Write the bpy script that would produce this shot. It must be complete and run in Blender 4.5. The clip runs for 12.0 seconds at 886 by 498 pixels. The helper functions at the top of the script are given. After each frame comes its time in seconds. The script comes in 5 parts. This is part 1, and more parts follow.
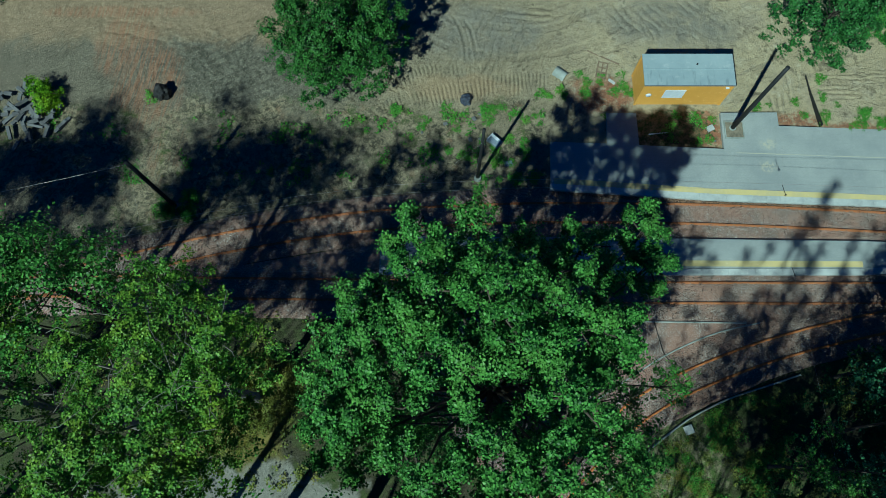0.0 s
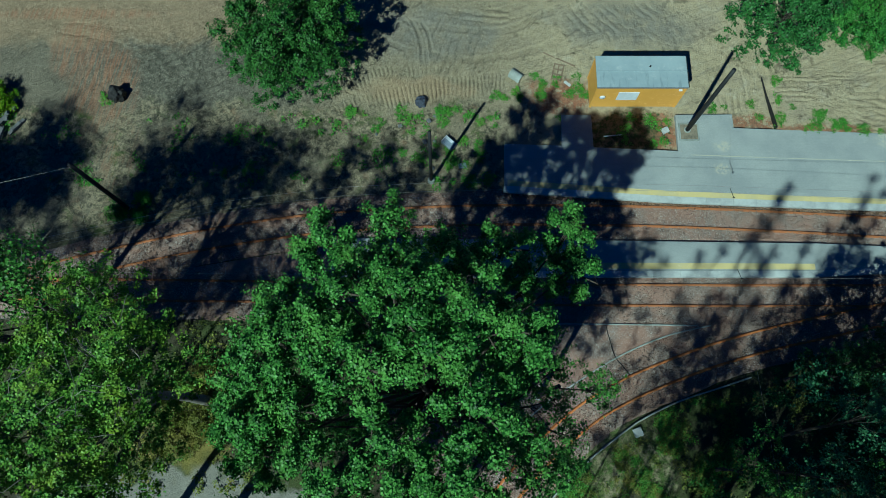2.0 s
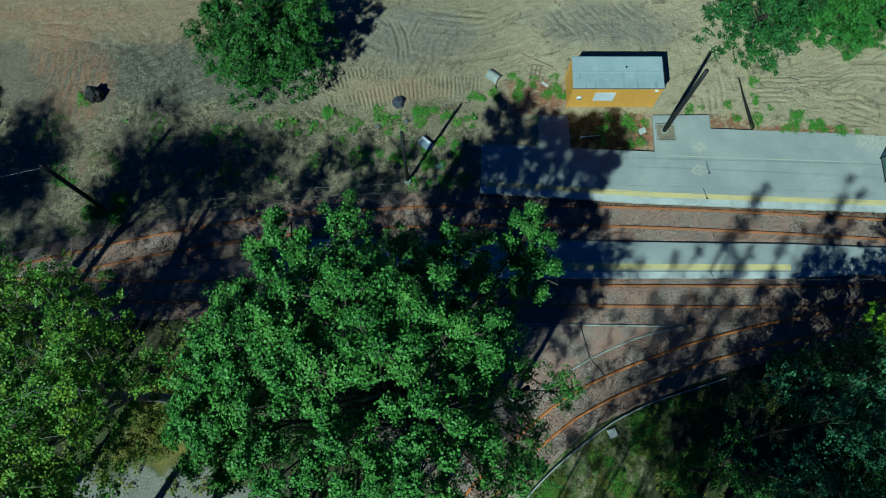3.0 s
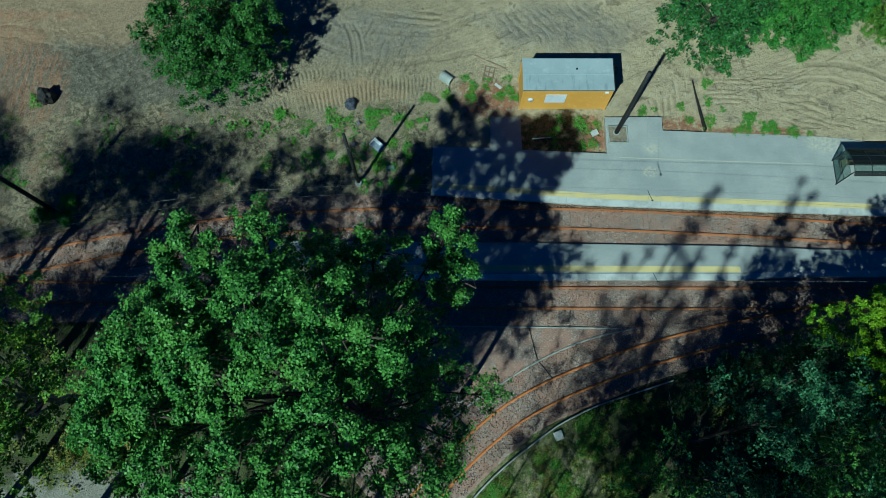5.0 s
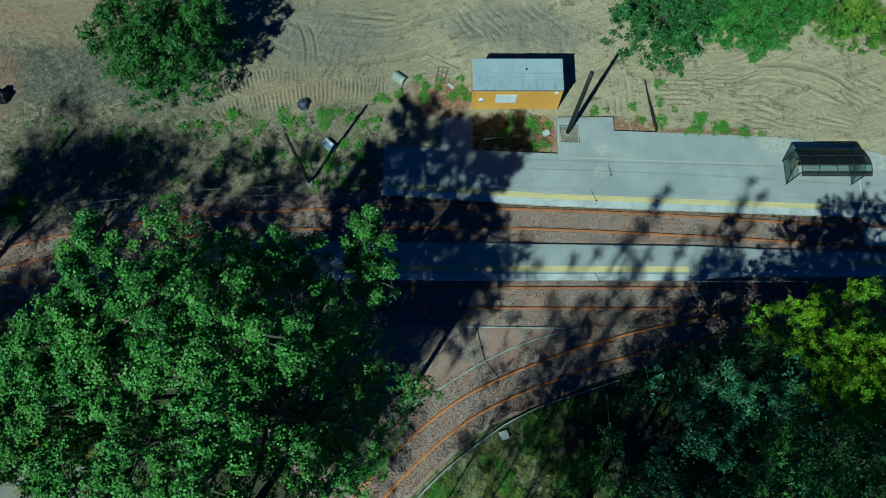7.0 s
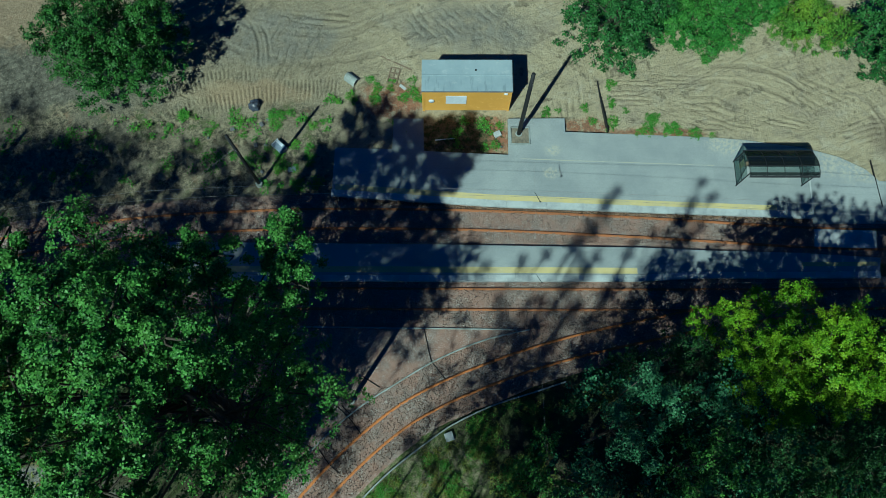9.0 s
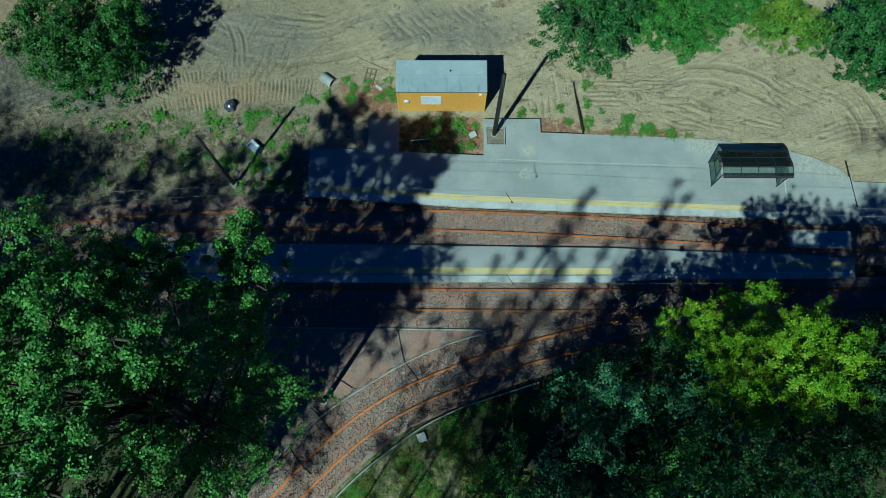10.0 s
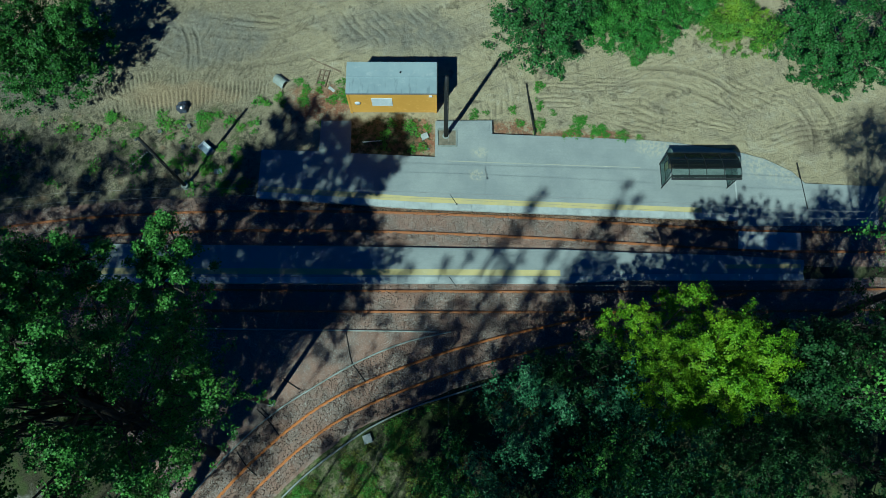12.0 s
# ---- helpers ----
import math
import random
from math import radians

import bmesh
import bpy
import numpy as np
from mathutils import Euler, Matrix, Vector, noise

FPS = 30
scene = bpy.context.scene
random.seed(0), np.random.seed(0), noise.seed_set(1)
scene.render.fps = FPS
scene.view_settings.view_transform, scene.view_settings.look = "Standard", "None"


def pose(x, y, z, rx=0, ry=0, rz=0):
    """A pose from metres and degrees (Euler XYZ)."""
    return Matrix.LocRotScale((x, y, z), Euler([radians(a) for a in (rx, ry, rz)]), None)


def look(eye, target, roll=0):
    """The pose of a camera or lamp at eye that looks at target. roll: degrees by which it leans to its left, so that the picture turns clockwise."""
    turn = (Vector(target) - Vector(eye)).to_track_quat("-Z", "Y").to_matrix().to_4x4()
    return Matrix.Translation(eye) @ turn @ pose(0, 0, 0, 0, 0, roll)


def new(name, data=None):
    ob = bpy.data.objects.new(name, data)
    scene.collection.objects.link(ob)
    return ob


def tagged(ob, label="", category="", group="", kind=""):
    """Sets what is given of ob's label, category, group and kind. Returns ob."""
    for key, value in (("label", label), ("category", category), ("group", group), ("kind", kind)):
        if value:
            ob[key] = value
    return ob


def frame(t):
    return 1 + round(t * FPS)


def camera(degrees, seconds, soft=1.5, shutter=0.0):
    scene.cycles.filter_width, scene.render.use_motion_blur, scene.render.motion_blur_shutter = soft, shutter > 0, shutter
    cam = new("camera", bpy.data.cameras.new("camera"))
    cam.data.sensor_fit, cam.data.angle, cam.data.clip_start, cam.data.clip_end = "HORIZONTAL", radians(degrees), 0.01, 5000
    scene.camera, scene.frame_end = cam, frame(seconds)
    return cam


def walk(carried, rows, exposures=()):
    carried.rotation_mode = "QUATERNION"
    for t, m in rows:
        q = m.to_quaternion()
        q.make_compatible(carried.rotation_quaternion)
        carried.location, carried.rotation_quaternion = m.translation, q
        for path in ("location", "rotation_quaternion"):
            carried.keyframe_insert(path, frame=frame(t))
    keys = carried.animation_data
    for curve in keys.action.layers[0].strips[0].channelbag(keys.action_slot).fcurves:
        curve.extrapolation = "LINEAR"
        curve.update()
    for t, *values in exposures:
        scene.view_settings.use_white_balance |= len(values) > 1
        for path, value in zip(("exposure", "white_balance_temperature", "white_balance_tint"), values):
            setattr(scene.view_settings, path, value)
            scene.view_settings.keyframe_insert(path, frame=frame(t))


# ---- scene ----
cam = camera(64.01, 12.0, 0.6)
# seconds, x, y, z, pitch from straight down, lean, heading
PATH = [
    (0.0, 0.000, 0.000, 50.000, 15.349, -0.109, -0.031),
    (0.5, 0.884, 0.072, 49.994, 15.354, -0.114, -0.028),
    (1.0, 1.738, 0.097, 49.985, 15.360, -0.118, -0.026),
    (1.5, 2.589, 0.127, 49.988, 15.365, -0.123, -0.023),
    (2.0, 3.463, 0.154, 49.991, 15.371, -0.128, -0.021),
    (2.5, 4.337, 0.171, 49.991, 15.376, -0.132, -0.018),
    (3.0, 5.219, 0.195, 49.988, 15.382, -0.137, -0.015),
    (5.0, 8.870, 0.330, 49.978, 15.404, -0.156, -0.005),
    (5.5, 9.807, 0.325, 49.985, 15.409, -0.160, -0.002),
    (6.0, 10.705, 0.315, 50.002, 15.415, -0.165, 0.000),
    (6.5, 11.640, 0.295, 50.035, 15.420, -0.170, 0.003),
    (7.0, 12.551, 0.279, 50.068, 15.426, -0.174, 0.005),
    (9.0, 16.282, 0.363, 50.049, 15.448, -0.193, 0.016),
    (9.5, 17.221, 0.388, 50.040, 15.453, -0.197, 0.018),
    (10.0, 18.150, 0.399, 50.049, 15.459, -0.202, 0.021),
    (10.5, 19.076, 0.418, 50.081, 15.464, -0.207, 0.024),
    (11.0, 20.027, 0.424, 50.096, 15.470, -0.211, 0.026),
    (11.5, 20.940, 0.460, 50.105, 15.475, -0.216, 0.029),
    (12.0, 21.824, 0.484, 50.116, 15.481, -0.221, 0.031),
]
walk(cam, [(t, pose(x, y, z, rx, ry, rz)) for t, x, y, z, rx, ry, rz in PATH],
     exposures=[(0.0, 0.0, 4700, -6.0), (12.0, 0.0, 4700, -6.0)])

# ---- light ----
SUN_WAY = Vector((4.3, 6.8, -9.2)).normalized()
sun = new("sun", bpy.data.lights.new("sun", "SUN"))
sun.data.energy, sun.data.angle, sun.data.color = 5.45, radians(0.75), (0.945, 0.90, 0.655)
sun.matrix_world = look((0, 0, 60), Vector((0, 0, 60)) + SUN_WAY)
world = bpy.data.worlds.new("sky")
scene.world = world
world.use_nodes = True
sky = world.node_tree.nodes.new("ShaderNodeTexSky")
sky.sky_type, sky.sun_disc = "NISHITA", False
sky.sun_elevation, sky.sun_rotation = math.asin(-SUN_WAY.z), math.atan2(-SUN_WAY.x, -SUN_WAY.y)
sky.ozone_density = 3.0
sky.air_density = 0.5
sky.dust_density = 0.0
bg = world.node_tree.nodes["Background"]
bg.inputs["Strength"].default_value = 0.0245
tint = world.node_tree.nodes.new("ShaderNodeMix")
tint.data_type, tint.blend_type = "RGBA", "MULTIPLY"
tint.inputs[0].default_value = 1.0
tint.inputs[7].default_value = (0.10, 0.80, 1.65, 1)
world.node_tree.links.new(sky.outputs[0], tint.inputs[6])
world.node_tree.links.new(tint.outputs[2], bg.inputs["Color"])


# ---- node helpers ----
class Mat:
    """A small wrapper to write node materials in few words."""

    def __init__(self, name, rough=0.85, metal=0.0, spec=0.3):
        self.m = bpy.data.materials.new(name)
        self.m.use_nodes = True
        self.t = self.m.node_tree
        self.bsdf = self.t.nodes["Principled BSDF"]
        self.bsdf.inputs["Roughness"].default_value = rough
        self.bsdf.inputs["Metallic"].default_value = metal
        self.bsdf.inputs["Specular IOR Level"].default_value = spec
        self.geo = self.t.nodes.new("ShaderNodeNewGeometry")
        self.pos = self.geo.outputs["Position"]

    def link(self, value, socket):
        if hasattr(value, "is_output"):
            self.t.links.new(value, socket)
        elif isinstance(value, tuple) and len(value) == 3 and socket.type == "RGBA":
            socket.default_value = (*value, 1)
        else:
            socket.default_value = value

    def noise(self, scale, detail=4.0, rough=0.6, vec=None, distort=0.0, stretch=None):
        n = self.t.nodes.new("ShaderNodeTexNoise")
        n.inputs["Scale"].default_value, n.inputs["Detail"].default_value = scale, detail
        n.inputs["Roughness"].default_value, n.inputs["Distortion"].default_value = rough, distort
        v = vec or self.pos
        if stretch:
            v = self.vmath("MULTIPLY", v, stretch)
        self.t.links.new(v, n.inputs["Vector"])
        return n.outputs["Fac"]

    def streaks(self, turn, long_, short, low, high, seed):
        """Short strokes along the direction turn, in degrees."""
        n = self.t.nodes.new("ShaderNodeMapping")
        n.vector_type = "TEXTURE"
        n.inputs["Location"].default_value = (seed, seed * 0.7, 0)
        n.inputs["Rotation"].default_value = (0, 0, radians(turn))
        n.inputs["Scale"].default_value = (long_, short, 1)
        self.t.links.new(self.pos, n.inputs["Vector"])
        return self.step(self.noise(1.0, 3, 0.55, vec=n.outputs[0], distort=0.35), low, high)

    def voronoi(self, scale, feature="F1", out="Distance", vec=None):
        n = self.t.nodes.new("ShaderNodeTexVoronoi")
        n.feature = feature
        n.inputs["Scale"].default_value = scale
        self.t.links.new(vec or self.pos, n.inputs["Vector"])
        return n.outputs[out]

    def vmath(self, op, a, b):
        n = self.t.nodes.new("ShaderNodeVectorMath")
        n.operation = op
        for value, socket in ((a, n.inputs[0]), (b, n.inputs[1])):
            self.link(value, socket)
        return n.outputs[0]

    def math(self, op, a, b=0.0, clamp=False):
        n = self.t.nodes.new("ShaderNodeMath")
        n.operation, n.use_clamp = op, clamp
        self.link(a, n.inputs[0])
        self.link(b, n.inputs[1])
        return n.outputs[0]

    def xyz(self, vec=None):
        n = self.t.nodes.new("ShaderNodeSeparateXYZ")
        self.t.links.new(vec or self.pos, n.inputs[0])
        return n.outputs

    def step(self, value, low, high, a=0.0, b=1.0):
        n = self.t.nodes.new("ShaderNodeMapRange")
        n.interpolation_type = "SMOOTHSTEP"
        self.link(value, n.inputs["Value"])
        for key, v in (("From Min", low), ("From Max", high), ("To Min", a), ("To Max", b)):
            n.inputs[key].default_value = v
        return n.outputs["Result"]

    def mix(self, fac, a, b, kind="MIX"):
        n = self.t.nodes.new("ShaderNodeMix")
        n.data_type, n.blend_type = "RGBA", kind
        self.link(fac, n.inputs[0])
        self.link(a, n.inputs[6])
        self.link(b, n.inputs[7])
        return n.outputs[2]

    def colour(self, value):
        self.link(value, self.bsdf.inputs["Base Color"])
        return self

    def bump(self, height, strength=0.5, distance=0.02):
        n = self.t.nodes.new("ShaderNodeBump")
        n.inputs["Strength"].default_value, n.inputs["Distance"].default_value = strength, distance
        self.link(height, n.inputs["Height"])
        self.t.links.new(n.outputs[0], self.bsdf.inputs["Normal"])
        return self

    def blob(self, x, y, rx, ry, wobble, soft=0.35):
        """A patch round (x, y) with a ragged edge; wobble is a noise output."""
        s = self.xyz()
        dx = self.math("DIVIDE", self.math("SUBTRACT", s[0], x), rx)
        dy = self.math("DIVIDE", self.math("SUBTRACT", s[1], y), ry)
        d = self.math("SQRT", self.math("ADD", self.math("MULTIPLY", dx, dx), self.math("MULTIPLY", dy, dy)))
        d = self.math("ADD", d, self.math("MULTIPLY", self.math("SUBTRACT", wobble, 0.5), 1.6))
        return self.step(d, 1 - soft, 1 + soft, 1.0, 0.0)


def worn(name, base, dark, light, scale=3.0, rough=0.85, metal=0.0, relief=0.3, fine=40.0):
    """Paint, concrete or wood: two scales of mottling and a fine relief."""
    m = Mat(name, rough, metal)
    c = m.mix(m.step(m.noise(scale * 0.35, 5, 0.65), 0.35, 0.7), base, dark)
    c = m.mix(m.step(m.noise(scale * 2.5, 4, 0.7), 0.55, 0.8), c, light)
    m.colour(c)
    m.bump(m.noise(fine, 3), relief, 0.01)
    return m.m


# ---- materials ----
def ground_material():
    m = Mat("earth", 0.95, 0, 0.15)
    s = m.xyz()
    n1, n2, n3 = m.noise(0.12, 5, 0.6), m.noise(0.7, 5, 0.65), m.noise(5.0, 4, 0.7)
    fine = m.noise(28.0, 3, 0.7)
    # bare sand with paler and greyer sheets, and sets of wheel and blade marks
    sand = m.mix(m.step(n2, 0.3, 0.7), (0.335, 0.285, 0.175), (0.385, 0.33, 0.208))
    sand = m.mix(m.math("MULTIPLY", m.step(m.noise(0.3, 6, 0.7), 0.50, 0.64), 0.7), sand, (0.29, 0.25, 0.175))

    hollow_shade = m.t.nodes.new("ShaderNodeAttribute")
    hollow_shade.attribute_name = "hollow_shade"
    hollow_shade = hollow_shade.outputs["Fac"]
    ruts = m.noise(1.1, 6, 0.72, distort=1.5)
    smudge = m.noise(0.55, 6, 0.68, distort=0.8, vec=m.vmath("ADD", m.pos, (31.0, 7.0, 0.0)))
    sand = m.mix(m.math("MULTIPLY", m.step(smudge, 0.54, 0.66), 0.6), sand, (0.23, 0.20, 0.145))
    sand = m.mix(m.math("MULTIPLY", m.step(smudge, 0.46, 0.34), 0.5), sand, (0.41, 0.375, 0.28))
    grain = m.noise(2.4, 7, 0.82, distort=0.6)
    sand = m.mix(m.math("MULTIPLY", m.step(grain, 0.50, 0.66), 0.5), sand, (0.19, 0.17, 0.12))
    sand = m.mix(m.math("MULTIPLY", m.step(grain, 0.48, 0.34), 0.45), sand, (0.42, 0.395, 0.30))
    # fine scratches of blade and tracks: nearly level in the east, slanting in the west
    patchy = m.step(m.noise(0.22, 4, 0.6), 0.49, 0.58)
    east = m.step(s[0], 28.5, 30.5)
    fine_e = m.math("MULTIPLY", m.math("MULTIPLY", m.streaks(6, 1.1, 0.14, 0.57, 0.63, 3.0), patchy), east)
    short_e = m.math("MULTIPLY", m.math("MULTIPLY", m.streaks(-14, 0.8, 0.11, 0.60, 0.65, 13.0), m.step(m.noise(0.33, 4, 0.6), 0.46, 0.56)), east)
    raked = m.math("MAXIMUM", m.blob(32.6, 26.2, 4.2, 2.4, m.noise(0.45, 4)), m.blob(38.5, 24.0, 5.0, 0.9, m.noise(0.5, 4)))
    fine_e = m.math("MULTIPLY", m.math("MAXIMUM", fine_e, short_e), m.step(raked, 0.0, 1.0, 0.12, 1.0))
    fine_w = m.math("MULTIPLY", m.math("MULTIPLY", m.streaks(52, 1.2, 0.12, 0.55, 0.61, 9.0), patchy), m.step(s[0], 13.0, 10.0))
    broad = m.math("MULTIPLY", m.streaks(20, 3.2, 0.5, 0.55, 0.66, 5.0), 0.5)
    scratch = m.math("MAXIMUM", m.math("MAXIMUM", fine_e, fine_w), broad)
    sand = m.mix(m.math("MULTIPLY", scratch, 0.62), sand, (0.125, 0.108, 0.075))
    # stony greyish earth between the container and the lone tree, and west of it; tones lowered further for tree shade
    stony = m.math("MULTIPLY", m.step(m.math("ADD", s[0], m.math("MULTIPLY", smudge, 8.0)), 18.0, 10.0), m.step(n2, 0.25, 0.6, 0.3, 0.8))
    sand = m.mix(stony, sand, m.mix(m.step(n3, 0.35, 0.7), (0.155, 0.134, 0.09), (0.265, 0.23, 0.152)))
    sand = m.mix(m.math("MULTIPLY", m.math("MULTIPLY", stony, m.step(m.noise(9.0, 3, 0.7), 0.62, 0.72)), 0.7), sand, (0.42, 0.40, 0.33))
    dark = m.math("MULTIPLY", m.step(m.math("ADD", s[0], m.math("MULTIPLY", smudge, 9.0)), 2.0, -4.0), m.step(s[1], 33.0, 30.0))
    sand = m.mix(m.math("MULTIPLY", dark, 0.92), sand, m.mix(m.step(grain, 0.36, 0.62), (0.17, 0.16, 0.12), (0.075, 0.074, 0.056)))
    # ruts and hollows darkened in the colour, standing in for groove shade
    sand = m.mix(m.math("MULTIPLY", hollow_shade, 0.75), sand, (0.105, 0.09, 0.062))
    sand = m.mix(m.math("MULTIPLY", m.step(m.noise(1.7, 5, 0.75), 0.62, 0.72), 0.6), sand, (0.14, 0.12, 0.085))
    sand = m.mix(m.math("MULTIPLY", m.step(m.noise(6.5, 3, 0.75), 0.70, 0.78), 0.4), sand, (0.12, 0.11, 0.08))
    sand = m.mix(m.math("MULTIPLY", m.step(n3, 0.6, 0.8), 0.25), sand, (0.43, 0.395, 0.30))
    grey = m.blob(-17.0, 30.0, 10.0, 5.0, m.noise(0.25, 4))
    grey = m.math("MAXIMUM", grey, m.blob(18.5, 32.5, 5.5, 2.4, m.noise(0.4, 4)))
    grey = m.math("MAXIMUM", grey, m.blob(3.0, 31.8, 5.0, 2.4, m.noise(0.3, 4)))
    sand = m.mix(m.math("MULTIPLY", grey, m.step(m.noise(0.8, 5, 0.7), 0.35, 0.6, 0.45, 0.9)), sand, m.mix(n3, (0.13, 0.125, 0.10), (0.25, 0.235, 0.195)))
    sand = m.mix(m.math("MULTIPLY", m.step(s[0], -15.0, -4.0, 1.0, 0.0), m.step(n2, 0.3, 0.6, 0.45, 0.85)), sand, (0.155, 0.138, 0.10))
    churned = m.math("MULTIPLY", m.blob(-16.5, 29.0, 7.5, 4.2, m.noise(0.3, 4)), 0.85)
    sand = m.mix(churned, sand, m.mix(m.step(grain, 0.38, 0.60), (0.175, 0.165, 0.125), (0.055, 0.054, 0.042)))
    clay = m.blob(1.0, 26.8, 4.2, 1.1, m.noise(0.5, 4))
    sand = m.mix(m.math("MULTIPLY", clay, 0.38), sand, (0.36, 0.25, 0.135))
    tan = m.math("MULTIPLY", m.step(s[0], -6.0, -13.0), m.step(m.math("ADD", s[1], m.math("MULTIPLY", smudge, 5.0)), 32.5, 34.5))
    sand = m.mix(m.math("MULTIPLY", tan, 0.75), sand, m.mix(m.step(grain, 0.4, 0.6), (0.31, 0.235, 0.145), (0.22, 0.165, 0.10)))
    red = m.blob(-23.0, 26.5, 2.6, 4.5, m.noise(0.5, 4))
    red = m.math("MAXIMUM", red, m.blob(-26.0, 33.5, 6.0, 0.5, m.noise(0.4, 4)))
    red = m.math("MAXIMUM", red, m.blob(-21.0, 19.5, 1.4, 6.0, m.noise(0.6, 4)))
    red = m.math("MAXIMUM", red, m.math("MULTIPLY", m.blob(12.9, 26.0, 2.6, 1.3, m.noise(0.9, 4)), m.step(m.noise(1.5, 4), 0.42, 0.55)))
    red = m.math("MAXIMUM", red, m.blob(-25.0, 30.5, 2.2, 3.0, m.noise(0.5, 4)))
    sand = m.mix(m.math("MULTIPLY", m.math("MULTIPLY", red, m.streaks(80, 2.6, 0.16, 0.36, 0.62, 2.0)), 0.7), sand, (0.27, 0.14, 0.08))
    brick_dust = m.math("MULTIPLY", m.math("MAXIMUM", m.math("MAXIMUM", m.blob(27.4, 23.9, 1.7, 0.8, m.noise(0.9, 4)), m.blob(32.5, 23.3, 4.0, 0.5, m.noise(0.9, 4))), m.math("MAXIMUM", m.blob(12.6, 26.2, 2.6, 1.4, m.noise(0.9, 4)), m.blob(20.6, 23.0, 0.9, 1.6, m.noise(0.9, 4)))), m.step(m.noise(2.2, 5, 0.7), 0.40, 0.52))
    sand = m.mix(m.math("MULTIPLY", brick_dust, 0.85), sand, m.mix(m.step(m.noise(9.0, 3, 0.7), 0.4, 0.6), (0.30, 0.125, 0.065), (0.13, 0.07, 0.045)))
    sand = m.mix(m.math("MULTIPLY", m.blob(50.2, 23.2, 1.0, 1.7, m.noise(0.8, 4)), 0.45), sand, (0.18, 0.145, 0.10))
    crumbs = m.noise(7.0, 6, 0.85)
    rough_ = m.math("MAXIMUM", m.step(m.math("ADD", s[0], m.math("MULTIPLY", smudge, 10.0)), 22.0, 14.0, 0.25, 1.0), m.blob(33.0, 26.0, 5.0, 2.5, m.noise(0.4, 4)))
    sand = m.mix(m.math("MULTIPLY", m.math("MULTIPLY", m.step(crumbs, 0.555, 0.63), rough_), 0.55), sand, (0.085, 0.074, 0.05))
    sand = m.mix(m.math("MULTIPLY", m.math("MULTIPLY", m.step(crumbs, 0.44, 0.36), rough_), 0.5), sand, (0.46, 0.41, 0.295))
    # trodden strip of soil beside the line
    soil = m.mix(m.step(grain, 0.40, 0.60), (0.285, 0.245, 0.158), (0.06, 0.056, 0.04))
    soil = m.mix(m.math("MULTIPLY", m.step(n2, 0.55, 0.68), 0.7), soil, (0.19, 0.125, 0.075))
    soil = m.mix(m.math("MULTIPLY", m.step(m.noise(7.0, 3, 0.7), 0.66, 0.74), 0.8), soil, (0.40, 0.38, 0.33))
    soil = m.mix(m.step(n3, 0.5, 0.75), soil, (0.07, 0.075, 0.04))
    lawn = m.mix(m.noise(3.0, 5, 0.7), (0.03, 0.06, 0.016), (0.11, 0.125, 0.045))
    soil = m.mix(m.step(m.noise(0.55, 6, 0.75), 0.53, 0.63), soil, lawn)
    edge = m.math("ADD", s[1], m.math("MULTIPLY", m.math("SUBTRACT", m.noise(0.3, 5), 0.5), 7.0))
    west = m.step(s[0], 7.0, 9.5, 1.0, 0.0)
    strip = m.math("MULTIPLY", m.math("MULTIPLY", m.step(edge, 24.6, 26.0, 1.0, 0.0), west), m.step(m.noise(0.4, 5, 0.7), 0.40, 0.56, 0.35, 1.0))
    c = m.mix(strip, sand, soil)
    # weedy bed behind the platform
    bed = m.blob(18.0, 23.2, 3.6, 1.7, m.noise(1.2, 4), 0.2)
    weedy = m.mix(m.step(m.noise(2.6, 6, 0.75), 0.40, 0.60), (0.035, 0.06, 0.02), (0.15, 0.105, 0.06))
    weedy = m.mix(m.math("MULTIPLY", m.step(m.noise(8.0, 3, 0.7), 0.6, 0.7), 0.7), weedy, (0.03, 0.035, 0.02))
    weedy = m.mix(m.math("MULTIPLY", m.step(s[0], 19.4, 20.6), m.step(m.noise(3.0, 4), 0.4, 0.55)), weedy, (0.27, 0.13, 0.075))
    c = m.mix(bed, c, weedy)
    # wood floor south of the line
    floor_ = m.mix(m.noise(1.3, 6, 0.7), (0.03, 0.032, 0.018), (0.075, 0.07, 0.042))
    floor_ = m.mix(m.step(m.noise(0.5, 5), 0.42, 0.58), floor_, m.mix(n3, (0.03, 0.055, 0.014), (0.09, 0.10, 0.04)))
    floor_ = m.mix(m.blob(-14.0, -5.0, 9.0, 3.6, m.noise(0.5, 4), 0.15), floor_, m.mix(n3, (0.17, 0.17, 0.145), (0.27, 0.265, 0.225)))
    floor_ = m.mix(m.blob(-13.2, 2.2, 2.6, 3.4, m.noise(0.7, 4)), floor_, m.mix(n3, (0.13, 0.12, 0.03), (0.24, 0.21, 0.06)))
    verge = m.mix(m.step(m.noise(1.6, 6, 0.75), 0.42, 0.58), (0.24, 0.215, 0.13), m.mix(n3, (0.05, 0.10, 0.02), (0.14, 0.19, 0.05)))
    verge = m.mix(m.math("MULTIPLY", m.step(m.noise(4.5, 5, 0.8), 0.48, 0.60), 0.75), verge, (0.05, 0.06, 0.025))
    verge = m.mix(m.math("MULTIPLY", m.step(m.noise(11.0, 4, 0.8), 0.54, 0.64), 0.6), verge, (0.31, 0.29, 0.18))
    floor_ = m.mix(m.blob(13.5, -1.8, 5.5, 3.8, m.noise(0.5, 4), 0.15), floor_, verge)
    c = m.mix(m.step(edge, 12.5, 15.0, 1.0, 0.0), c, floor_)
